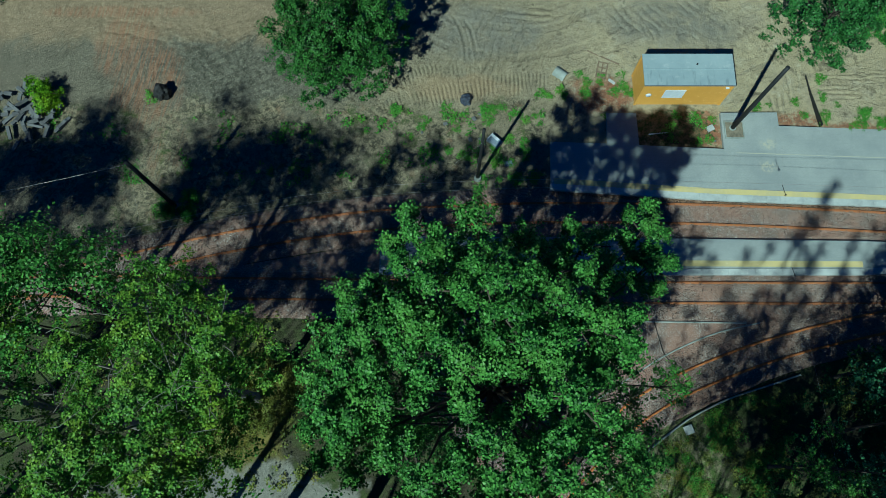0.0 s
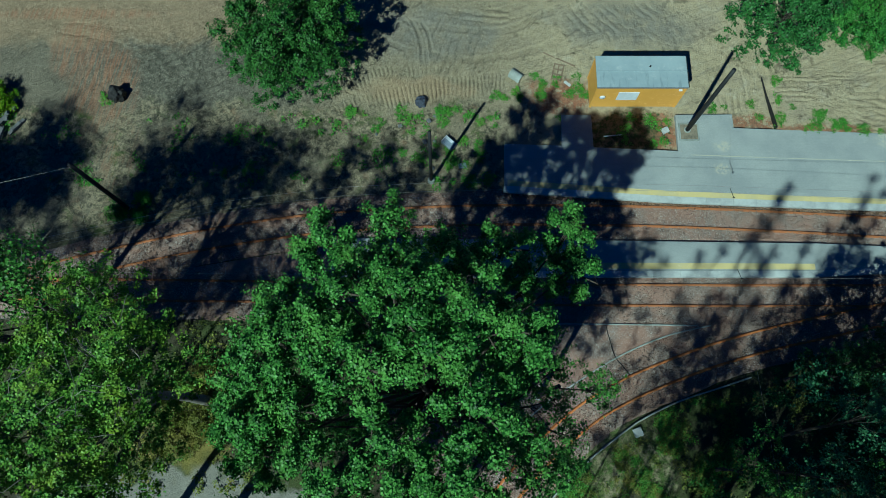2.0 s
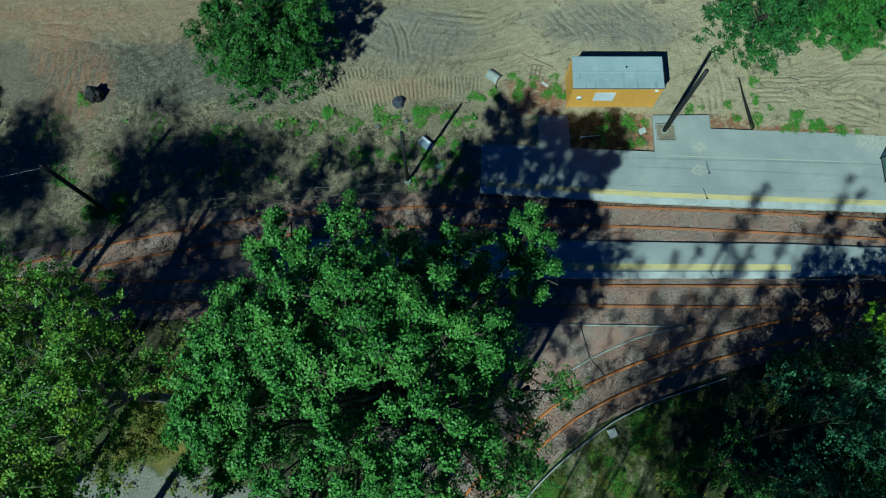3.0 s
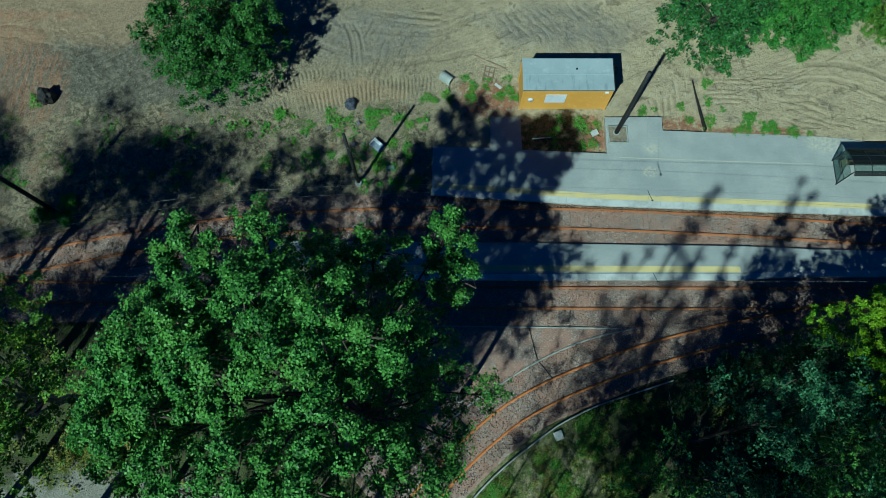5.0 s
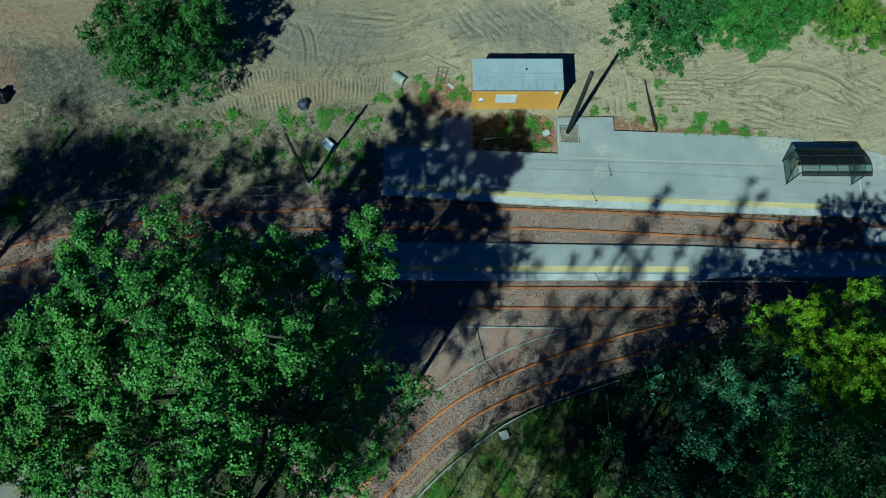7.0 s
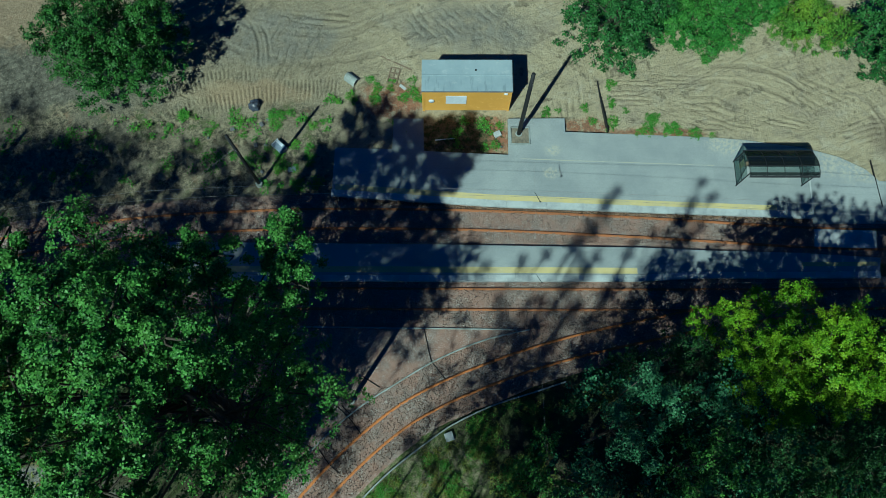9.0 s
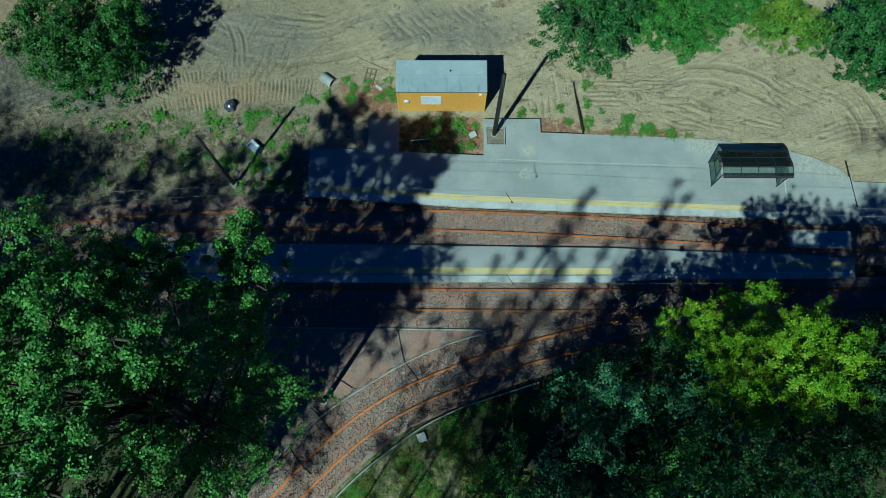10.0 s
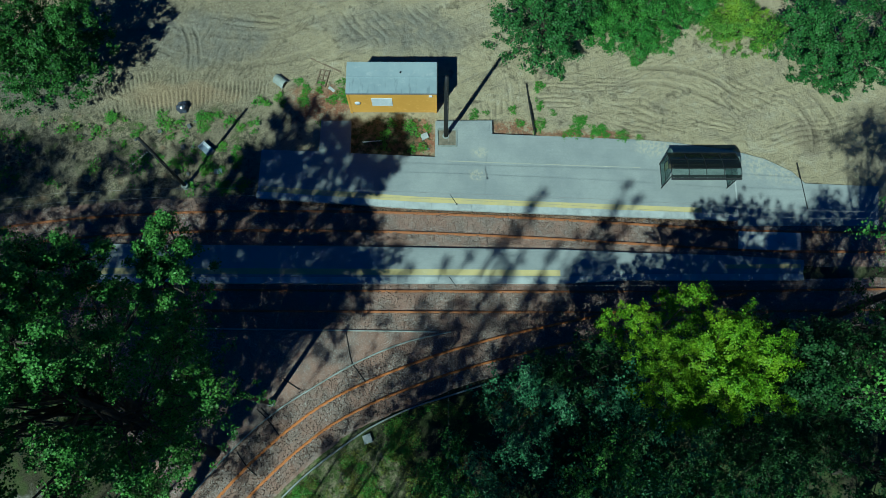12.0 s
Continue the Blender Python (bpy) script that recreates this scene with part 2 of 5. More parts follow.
    c = m.mix(m.math("MULTIPLY", m.step(fine, 0.58, 0.75), 0.2), c, m.mix(0.5, c, (0.05, 0.045, 0.03)))
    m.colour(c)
    h = m.math("ADD", m.math("MULTIPLY", ruts, 0.5), m.math("MULTIPLY", m.noise(3.5, 7, 0.78), 0.75))
    h = m.math("ADD", h, m.math("SUBTRACT", m.math("MULTIPLY", fine, 0.16), m.math("MULTIPLY", scratch, 0.3)))
    m.bump(h, 0.9, 0.14)
    return m.m


def ballast_material():
    m = Mat("ballast", 0.9, 0, 0.2)
    cell = m.voronoi(24.0, "F1", "Color")
    s = m.xyz(cell)
    c = m.mix(s[0], (0.085, 0.067, 0.06), (0.26, 0.195, 0.16))
    c = m.mix(m.step(s[1], 0.75, 0.95), c, (0.42, 0.39, 0.35))
    c = m.mix(m.math("MULTIPLY", m.step(m.noise(0.5, 4), 0.4, 0.62), 0.45), c, (0.29, 0.15, 0.10))
    m.colour(c)
    m.bump(m.voronoi(24.0), -0.9, 0.06)
    return m.m


def asphalt_material():
    m = Mat("platform_paving", 0.85, 0, 0.3)
    c = m.mix(m.step(m.noise(0.35, 5, 0.6), 0.35, 0.65), (0.27, 0.295, 0.295), (0.33, 0.355, 0.345))
    c = m.mix(m.math("MULTIPLY", m.step(m.noise(1.6, 5, 0.7, stretch=(0.35, 1.6, 1.0)), 0.52, 0.75), 0.5), c, (0.23, 0.25, 0.255))
    c = m.mix(m.math("MULTIPLY", m.step(m.noise(2.2, 5, 0.75), 0.66, 0.76), 0.7), c, (0.5, 0.49, 0.42))
    c = m.mix(m.math("MULTIPLY", m.step(m.noise(5.0, 4, 0.75), 0.68, 0.74), 0.7), c, (0.52, 0.53, 0.50))
    c = m.mix(m.math("MULTIPLY", m.step(m.noise(3.2, 4, 0.75), 0.66, 0.73), 0.5), c, (0.17, 0.18, 0.175))
    c = m.mix(m.math("MULTIPLY", m.step(m.noise(60, 2), 0.5, 0.8), 0.3), c, (0.15, 0.16, 0.165))
    brick = m.t.nodes.new("ShaderNodeTexBrick")
    brick.inputs["Scale"].default_value = 5.0
    brick.inputs["Color1"].default_value, brick.inputs["Color2"].default_value, brick.inputs["Mortar"].default_value = (1, 1, 1, 1), (0.86, 0.87, 0.88, 1), (0.62, 0.63, 0.62, 1)
    brick.inputs["Mortar Size"].default_value = 0.02
    m.t.links.new(m.pos, brick.inputs["Vector"])
    c = m.mix(0.75, c, brick.outputs["Color"], "MULTIPLY")
    sandy = m.blob(47.4, 21.2, 2.8, 1.5, m.noise(0.9, 4))
    sandy = m.math("MAXIMUM", sandy, m.blob(24.8, 21.9, 0.7, 0.4, m.noise(2.0, 4)))
    sandy = m.math("MAXIMUM", sandy, m.blob(24.6, 20.1, 0.6, 0.5, m.noise(2.0, 4)))
    sandy = m.math("MAXIMUM", sandy, m.blob(38.0, 22.4, 1.4, 0.8, m.noise(1.5, 4)))
    c = m.mix(m.math("MULTIPLY", sandy, m.step(m.noise(4.0, 5, 0.7), 0.4, 0.62, 0.0, 0.6)), c, (0.46, 0.43, 0.31))
    m.colour(c)
    m.bump(m.noise(50, 3), 0.3, 0.01)
    return m.m


def leaf_material(name, low, high, tip, gloss=0.42):
    """Leaves: colour differs from leaf to leaf and from bough to bough; light shines through."""
    m = Mat(name, gloss, 0, 0.16)
    island = m.geo.outputs["Random Per Island"]
    c = m.mix(m.step(island, 0.0, 1.0), low, high)
    c = m.mix(m.math("MULTIPLY", m.step(m.noise(0.55, 3), 0.45, 0.7), 0.6), c, tip)
    m.colour(c)
    tr = m.t.nodes.new("ShaderNodeBsdfTranslucent")
    m.t.links.new(m.mix(0.6, c, (high[0] * 1.5, high[1] * 1.3, high[2] * 0.6)), tr.inputs["Color"])
    add = m.t.nodes.new("ShaderNodeMixShader")
    add.inputs[0].default_value = 0.09
    m.t.links.new(m.bsdf.outputs[0], add.inputs[1])
    m.t.links.new(tr.outputs[0], add.inputs[2])
    m.t.links.new(add.outputs[0], m.t.nodes["Material Output"].inputs["Surface"])
    return m.m


def bark_material():
    m = Mat("bark", 0.95, 0, 0.1)
    m.colour(m.mix(m.noise(6, 5, 0.7, stretch=(1, 1, 0.25)), (0.035, 0.03, 0.022), (0.10, 0.088, 0.07)))
    m.bump(m.noise(9, 4, 0.7, stretch=(1, 1, 0.2)), 0.8, 0.04)
    return m.m


def rust_material(name="rusty_steel", low=(0.36, 0.12, 0.03), high=(0.52, 0.21, 0.06)):
    m = Mat(name, 0.75, 0.1, 0.3)
    c = m.mix(m.noise(2.0, 5, 0.7), low, high)
    m.colour(m.mix(m.step(m.noise(9.0, 3), 0.6, 0.75), c, (0.15, 0.06, 0.03)))
    m.bump(m.noise(60, 3), 0.3, 0.005)
    return m.m


EARTH, BALLAST, PAVING, BARK, RUST = ground_material(), ballast_material(), asphalt_material(), bark_material(), rust_material()
CONCRETE = worn("pale_concrete", (0.42, 0.45, 0.44), (0.30, 0.32, 0.32), (0.55, 0.56, 0.52))
KERB = worn("kerb_concrete", (0.30, 0.33, 0.31), (0.19, 0.21, 0.19), (0.42, 0.44, 0.40))
YELLOW = worn("yellow_line", (0.52, 0.44, 0.19), (0.44, 0.39, 0.21), (0.58, 0.52, 0.31), 2.0)
ORANGE = worn("orange_paint", (0.62, 0.34, 0.06), (0.54, 0.29, 0.05), (0.68, 0.40, 0.11), 0.8, 0.5, relief=0.05)
def roof_material():
    """Grey-blue sheet with water stains that run down its slope."""
    m = Mat("roof_sheet", 0.5, 0.2)
    c = m.mix(m.step(m.noise(0.3, 5, 0.65), 0.35, 0.7), (0.36, 0.44, 0.46), (0.28, 0.35, 0.38))
    c = m.mix(m.step(m.noise(2.0, 4, 0.7), 0.55, 0.8), c, (0.44, 0.50, 0.50))
    runs = m.math("MULTIPLY", m.streaks(90, 1.6, 0.28, 0.52, 0.66, 4.0), m.step(m.xyz()[1], 26.7, 26.2))
    c = m.mix(m.math("MULTIPLY", runs, 0.6), c, (0.20, 0.25, 0.27))
    m.colour(c)
    m.bump(m.noise(40, 3), 0.05, 0.01)
    return m.m


ROOF = roof_material()
STEEL_DARK = worn("dark_mast_paint", (0.022, 0.024, 0.026), (0.015, 0.016, 0.018), (0.045, 0.042, 0.04), 3, 0.6, 0.2, 0.1)
STEEL_GREY = worn("galvanised_steel", (0.30, 0.33, 0.36), (0.22, 0.24, 0.27), (0.42, 0.44, 0.46), 3, 0.45, 0.6, 0.1)
WHITE = worn("white_panel", (0.62, 0.66, 0.70), (0.50, 0.54, 0.58), (0.70, 0.72, 0.74), 2, 0.5, relief=0.05)
TIMBER = worn("old_timber", (0.20, 0.15, 0.10), (0.11, 0.08, 0.05), (0.32, 0.27, 0.20), 4)
# greys lowered to stand in for shade over the heap; loose stones share them
RUBBLE = worn("rubble_stone", (0.13, 0.135, 0.14), (0.08, 0.08, 0.085), (0.22, 0.22, 0.215), 3)
BLACK = worn("black_rubber", (0.02, 0.02, 0.021), (0.012, 0.012, 0.012), (0.05, 0.048, 0.045), 4, 0.7)
BLUE_TINT = worn("grey_plastic", (0.22, 0.27, 0.33), (0.13, 0.16, 0.20), (0.45, 0.50, 0.56), 2.5, 0.4)


def glass_material(name, tint, alpha, through_=(0.75, 0.82, 0.8)):
    m = Mat(name, 0.12, 0, 0.5)
    m.colour(tint)
    clear = m.t.nodes.new("ShaderNodeBsdfTransparent")
    clear.inputs["Color"].default_value = (*through_, 1)
    mixer = m.t.nodes.new("ShaderNodeMixShader")
    mixer.inputs[0].default_value = alpha
    m.t.links.new(clear.outputs[0], mixer.inputs[1])
    m.t.links.new(m.bsdf.outputs[0], mixer.inputs[2])
    m.t.links.new(mixer.outputs[0], m.t.nodes["Material Output"].inputs["Surface"])
    return m.m


SMOKED, CLEAR = glass_material("smoked_roof_sheet", (0.02, 0.025, 0.025), 0.42, (0.42, 0.46, 0.44)), glass_material("clear_glass", (0.10, 0.13, 0.13), 0.16)


# ---- mesh helpers ----
def mesh_object(name, verts, faces, material, smooth=False):
    me = bpy.data.meshes.new(name)
    me.from_pydata([tuple(v) for v in verts], [], faces)
    me.materials.append(material)
    if smooth:
        me.shade_smooth()
    me.update()
    return new(name, me)


def part(name, bm, material, parent=None, label="", smooth=False):
    me = bpy.data.meshes.new(name)
    bm.normal_update()
    bm.to_mesh(me)
    bm.free()
    me.materials.append(material)
    if smooth:
        me.shade_smooth()
    ob = new(name, me)
    ob.parent = parent
    return tagged(ob, label)


def thing(name, x, y, z, turn=0.0, **tags):
    ob = new(name)
    ob.empty_display_size = 0.3
    ob.matrix_basis = pose(x, y, z, 0, 0, turn)
    return tagged(ob, **tags)


def box(bm, x0, x1, y0, y1, z0, z1, bevel=0.0):
    r = bmesh.ops.create_cube(bm, size=1.0, matrix=Matrix.Translation(((x0 + x1) / 2, (y0 + y1) / 2, (z0 + z1) / 2))
                              @ Matrix.Diagonal((x1 - x0, y1 - y0, z1 - z0, 1)))
    if bevel:
        edges = list({e for v in r["verts"] for e in v.link_edges})
        bmesh.ops.bevel(bm, geom=edges, offset=bevel, segments=2, affect="EDGES", profile=0.5)
    return bm


def tube(bm, points, radii, sides=10, cap=True):
    """A tapered tube through points."""
    points = [Vector(p) for p in points]
    rings = []
    for i, p in enumerate(points):
        d = (points[min(i + 1, len(points) - 1)] - points[max(i - 1, 0)]).normalized()
        u = d.cross(Vector((0, 0, 1)) if abs(d.z) < 0.95 else Vector((1, 0, 0))).normalized()
        v = d.cross(u)
        rings.append([bm.verts.new(p + radii[i] * (math.cos(a) * u + math.sin(a) * v))
                      for a in (2 * math.pi * k / sides for k in range(sides))])
    for a, b in zip(rings, rings[1:]):
        for k in range(sides):
            bm.faces.new((a[k], b[k], b[(k + 1) % sides], a[(k + 1) % sides]))
    if cap:
        bm.faces.new(rings[0])
        bm.faces.new(rings[-1][::-1])
    return bm


def prism(bm, outline, z0, z1, bevel=0.0):
    """An upright block over an outline that runs anticlockwise."""
    low = [bm.verts.new((x, y, z0)) for x, y in outline]
    top = [bm.verts.new((x, y, z1)) for x, y in outline]
    n = len(outline)
    bm.faces.new(low[::-1])
    lid = bm.faces.new(top)
    for i in range(n):
        bm.faces.new((low[i], low[(i + 1) % n], top[(i + 1) % n], top[i]))
    if bevel:
        bmesh.ops.bevel(bm, geom=list(lid.edges), offset=bevel, segments=2, affect="EDGES", profile=0.5)
    return bm


def smooth_line(points, step=1.0):
    """Points along a smooth curve through the given ones, about step apart."""
    pts = [np.array(p, float) for p in points]
    pts = [2 * pts[0] - pts[1]] + pts + [2 * pts[-1] - pts[-2]]
    out = []
    for a, b, c, d in zip(pts, pts[1:], pts[2:], pts[3:]):
        n = max(1, int(np.linalg.norm(c - b) / step))
        for k in range(n):
            t = k / n
            out.append(0.5 * (2 * b + (c - a) * t + (2 * a - 5 * b + 4 * c - d) * t ** 2 + (3 * b - a - 3 * c + d) * t ** 3))
    out.append(pts[-2])
    return np.array(out)


def offset_line(line, side):
    """The line moved sideways, to its left by side metres."""
    d = np.gradient(line, axis=0)
    d /= np.linalg.norm(d, axis=1)[:, None]
    return line + side * np.stack([-d[:, 1], d[:, 0]], 1)


def sweep(bm, line, profile, z=0.0):
    """A closed profile of (left, up) drawn along a line in the plan."""
    rings = []
    d = np.gradient(line, axis=0)
    d /= np.linalg.norm(d, axis=1)[:, None]
    for (x, y), (dx, dy) in zip(line, d):
        rings.append([bm.verts.new((x - dy * a, y + dx * a, z + b)) for a, b in profile])
    n = len(profile)
    for a, b in zip(rings, rings[1:]):
        for k in range(n):
            bm.faces.new((a[k], a[(k + 1) % n], b[(k + 1) % n], b[k]))
    bm.faces.new(rings[0][::-1])
    bm.faces.new(rings[-1])
    bmesh.ops.recalc_face_normals(bm, faces=bm.faces[:])
    return bm


# ---- ground ----
def soft_noise(x, y, scale, seed):
    """Smooth value noise from 0 to 1 on arrays, three octaves."""
    rng_ = np.random.default_rng(seed)
    table = rng_.random((256, 256))
    total, size = 0.0, 1.0
    for k in range(3):
        u, v = x * scale * 2 ** k + 100.0, y * scale * 2 ** k + 100.0
        i, j = np.floor(u).astype(int), np.floor(v).astype(int)
        fu, fv = u - i, v - j
        fu, fv = fu * fu * (3 - 2 * fu), fv * fv * (3 - 2 * fv)
        i0, i1, j0, j1 = i % 256, (i + 1) % 256, j % 256, (j + 1) % 256
        n_ = (table[i0, j0] * (1 - fu) + table[i1, j0] * fu) * (1 - fv) + (table[i0, j1] * (1 - fu) + table[i1, j1] * fu) * fv
        total, size = total + n_ * 0.5 ** k, size
    return total / 1.75


def ramp(v, lo, hi):
    q_ = np.clip((v - lo) / (hi - lo), 0, 1)
    return q_ * q_ * (3 - 2 * q_)


def ruts_of(x, y):
    """Depth of the wheel, blade and crawler marks in the sand yard, and painted shade in their hollows."""
    depth, hollow_shade = np.zeros_like(x), np.zeros_like(x)
    wander = soft_noise(x, y, 0.22, 1) - 0.5
    ragged = soft_noise(x, y, 0.55, 2) - 0.5
    broken = ramp(soft_noise(x, y, 0.8, 3), 0.36, 0.56)

    def patch(cx, cy, rx, ry):
        d = np.hypot((x - cx) / rx, (y - cy) / ry) + ragged * 1.3
        return ramp(d, 1.15, 0.7)

    def lay(amount, deep, darken):
        nonlocal depth, hollow_shade
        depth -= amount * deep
        hollow_shade = np.maximum(hollow_shade, np.clip(amount, 0, 1) * darken)

    def grooves(turn, period, bend, spot, deep, darken):
        """Strokes across the direction turn, bent and broken."""
        a = math.radians(turn)
        u = x * math.cos(a) + y * math.sin(a) + wander * bend * 0.6
        v = -x * math.sin(a) + y * math.cos(a)
        cell = np.floor(u / period)
        gate = ramp(soft_noise(v * 0.55 + cell * 7.3, cell * 3.7, 1.0, 5), 0.46, 0.58)
        wave = np.sin(u / period * 2 * math.pi + soft_noise(x, y, 1.6, 6) * 2.4)
        lay(ramp(wave, 0.55, 0.95) * gate * patch(*spot), deep, darken)
        lay(ramp(-wave, 0.2, 1.0) * gate * patch(*spot), -deep * 0.5, 0.0)

    def arc(cx, cy, radius, width, spot, deep, darken):
        """One smooth wheel rut along an arc, with raised lips."""
        d = np.abs(np.hypot(x - cx, y - cy) + wander * 1.2 - radius)
        lay(ramp(d, width * 0.6, width * 0.3) * patch(*spot) * (0.45 + 0.55 * broken), deep, darken)
        lay(ramp(np.abs(d - width * 0.75), width * 0.3, 0.0) * patch(*spot), -deep * 0.45, 0.0)

    def crawler(cx, cy, radius, width, spot, period, deep, darken):
        """A band of cleat marks along an arc."""
        d = np.hypot(x - cx, y - cy) + wander * 0.7 - radius
        band = ramp(np.abs(d), width * 0.55, width * 0.38)
        teeth = np.sin(np.arctan2(y - cy, x - cx) * radius * 2 * math.pi / period + ragged * 3.0 + d * 1.2)
        lay(ramp(teeth, 0.05, 0.75) * band * patch(*spot) * (0.35 + 0.65 * broken), deep, darken)
        lay(ramp(-teeth, 0.2, 0.9) * band * patch(*spot) * broken, -deep * 0.4, 0.0)

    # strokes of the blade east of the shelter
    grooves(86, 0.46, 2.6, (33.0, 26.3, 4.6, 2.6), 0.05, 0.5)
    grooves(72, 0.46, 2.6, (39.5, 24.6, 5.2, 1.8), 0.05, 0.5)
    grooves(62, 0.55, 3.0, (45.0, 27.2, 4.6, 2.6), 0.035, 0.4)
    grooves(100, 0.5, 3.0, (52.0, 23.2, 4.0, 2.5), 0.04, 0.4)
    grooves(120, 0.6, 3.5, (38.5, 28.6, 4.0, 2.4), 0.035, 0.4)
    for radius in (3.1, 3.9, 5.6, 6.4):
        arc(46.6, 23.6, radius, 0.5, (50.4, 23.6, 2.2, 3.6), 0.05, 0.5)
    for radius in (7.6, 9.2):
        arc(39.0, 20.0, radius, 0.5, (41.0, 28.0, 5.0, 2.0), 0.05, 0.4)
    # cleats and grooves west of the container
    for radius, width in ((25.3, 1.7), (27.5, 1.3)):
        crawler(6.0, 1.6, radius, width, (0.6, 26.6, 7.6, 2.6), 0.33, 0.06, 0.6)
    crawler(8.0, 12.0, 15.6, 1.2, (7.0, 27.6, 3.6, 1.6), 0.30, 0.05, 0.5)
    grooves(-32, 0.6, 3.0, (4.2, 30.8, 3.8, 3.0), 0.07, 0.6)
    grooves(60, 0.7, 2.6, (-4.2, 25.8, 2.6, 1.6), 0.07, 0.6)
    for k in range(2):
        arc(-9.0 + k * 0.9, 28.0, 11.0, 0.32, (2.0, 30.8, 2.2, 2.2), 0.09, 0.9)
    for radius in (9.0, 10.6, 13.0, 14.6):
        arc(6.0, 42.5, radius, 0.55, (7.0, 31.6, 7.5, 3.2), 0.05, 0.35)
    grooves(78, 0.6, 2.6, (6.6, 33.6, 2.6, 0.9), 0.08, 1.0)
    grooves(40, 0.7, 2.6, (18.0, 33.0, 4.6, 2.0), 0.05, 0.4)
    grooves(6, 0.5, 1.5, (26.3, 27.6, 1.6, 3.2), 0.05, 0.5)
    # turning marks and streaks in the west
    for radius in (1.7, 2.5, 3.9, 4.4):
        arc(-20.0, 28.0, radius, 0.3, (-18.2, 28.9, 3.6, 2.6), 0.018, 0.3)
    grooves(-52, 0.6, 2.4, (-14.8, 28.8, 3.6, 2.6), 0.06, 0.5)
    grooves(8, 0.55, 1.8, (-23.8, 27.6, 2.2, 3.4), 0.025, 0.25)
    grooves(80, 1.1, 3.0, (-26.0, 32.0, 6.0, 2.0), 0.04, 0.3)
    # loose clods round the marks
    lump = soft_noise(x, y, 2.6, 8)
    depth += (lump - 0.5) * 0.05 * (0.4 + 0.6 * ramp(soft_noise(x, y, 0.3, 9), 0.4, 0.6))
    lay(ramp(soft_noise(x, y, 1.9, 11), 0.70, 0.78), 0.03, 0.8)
    return depth, hollow_shade


def lift(x, y):
    """The eastern sand lies nearly level with the paving."""
    return ramp(np.asarray(y), 22.2, 22.9) * (0.24 * ramp(np.asarray(x), 28.95, 29.3) - 0.20 * ramp(np.asarray(x), 43.6, 46.0))


def build_ground():
    def axis(lo, hi, step, far):
        mid = [lo + step * k for k in range(round((hi - lo) / step) + 1)]
        return np.array([lo - d for d in (900, 400, 180, 80, 35, 15, 6)] + mid + [hi + d for d in (6, 15, 35, 80, 180, 400, far)])

    def swell(x, y):
        h = 0.28 * (soft_noise(x, y, 0.16, 21) - 0.5) + 0.16 * (soft_noise(x, y, 0.7, 22) - 0.5)
        calm = np.where(y > 14, np.clip((y - 25.0) / 3.0, 0, 1), np.clip((4 - y) / 4.0, 0, 1))
        return h * (0.15 + 0.85 * calm) - 0.03 + lift(x, y)

    verts, faces, hollow_shade = [], [], []

    def sheet(xs, ys, skip, carve):
        x, y = np.meshgrid(xs, ys)
        z, d = swell(x, y), np.zeros_like(x)
        if carve:
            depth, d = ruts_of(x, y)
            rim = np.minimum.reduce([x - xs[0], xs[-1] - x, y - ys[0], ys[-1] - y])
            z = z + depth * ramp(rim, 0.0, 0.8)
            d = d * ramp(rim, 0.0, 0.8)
        base, w = len(verts), len(xs)
        verts.extend(zip(x.ravel().tolist(), y.ravel().tolist(), z.ravel().tolist()))
        hollow_shade.extend(d.ravel().tolist())
        for j in range(len(ys) - 1):
            for i in range(w - 1):
                if skip and x0 - 0.01 < xs[i] < x1 - 0.01 and y0 - 0.01 < ys[j] < y1 - 0.01:
                    continue
                a = base + j * w + i
                faces.append((a, a + 1, a + w + 1, a + w))

    # the sand yard is meshed finely enough for its ruts
    x0, x1, y0, y1 = -30.0, 54.0, 22.2, 36.0
    sheet(axis(-45, 66, 0.3, 900), axis(-18, 43.8, 0.3, 900), True, False)
    sheet(np.linspace(x0, x1, 1121), np.linspace(y0, y1, 185), False, True)
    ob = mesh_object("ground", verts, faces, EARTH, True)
    layer = ob.data.attributes.new("hollow_shade", "FLOAT", "POINT")
    layer.data.foreach_set("value", hollow_shade)
    tagged(ob, "bare sandy earth with ruts, soil, weeds and woodland floor", "ground", kind="structure")


build_ground()

# centre lines of the three tracks
UPPER = smooth_line([(-46, 6.0), (-30, 10.7), (-16.7, 14.0), (-6.3, 15.75), (4, 16.42), (12, 16.5), (20.2, 16.35), (31, 15.85), (44, 15.07), (52, 14.95), (66, 14.9)])
LOWER = smooth_line([(-46, 11.2), (-16, 10.8), (0, 10.6), (8, 10.5), (20, 10.44), (30, 10.42), (45, 10.5), (66, 10.9)])
CURVE = smooth_line([(3.5, -9.0), (6.0, -5.3), (8.45, -2.4), (10.2, -0.6), (12.0, 1.0), (13.95, 2.45), (15.85, 3.5), (17.7, 4.35), (19.9, 5.2), (22.3, 6.05), (26, 7.1), (30.2, 8.05), (36, 9.2), (44, 10.3)])
RAIL = [(-0.095, 0.0), (0.095, 0.0), (0.095, 0.02), (0.014, 0.04), (0.014, 0.11), (0.036, 0.125), (0.036, 0.155), (-0.036, 0.155), (-0.036, 0.125), (-0.014, 0.11), (-0.014, 0.04), (-0.095, 0.02)]


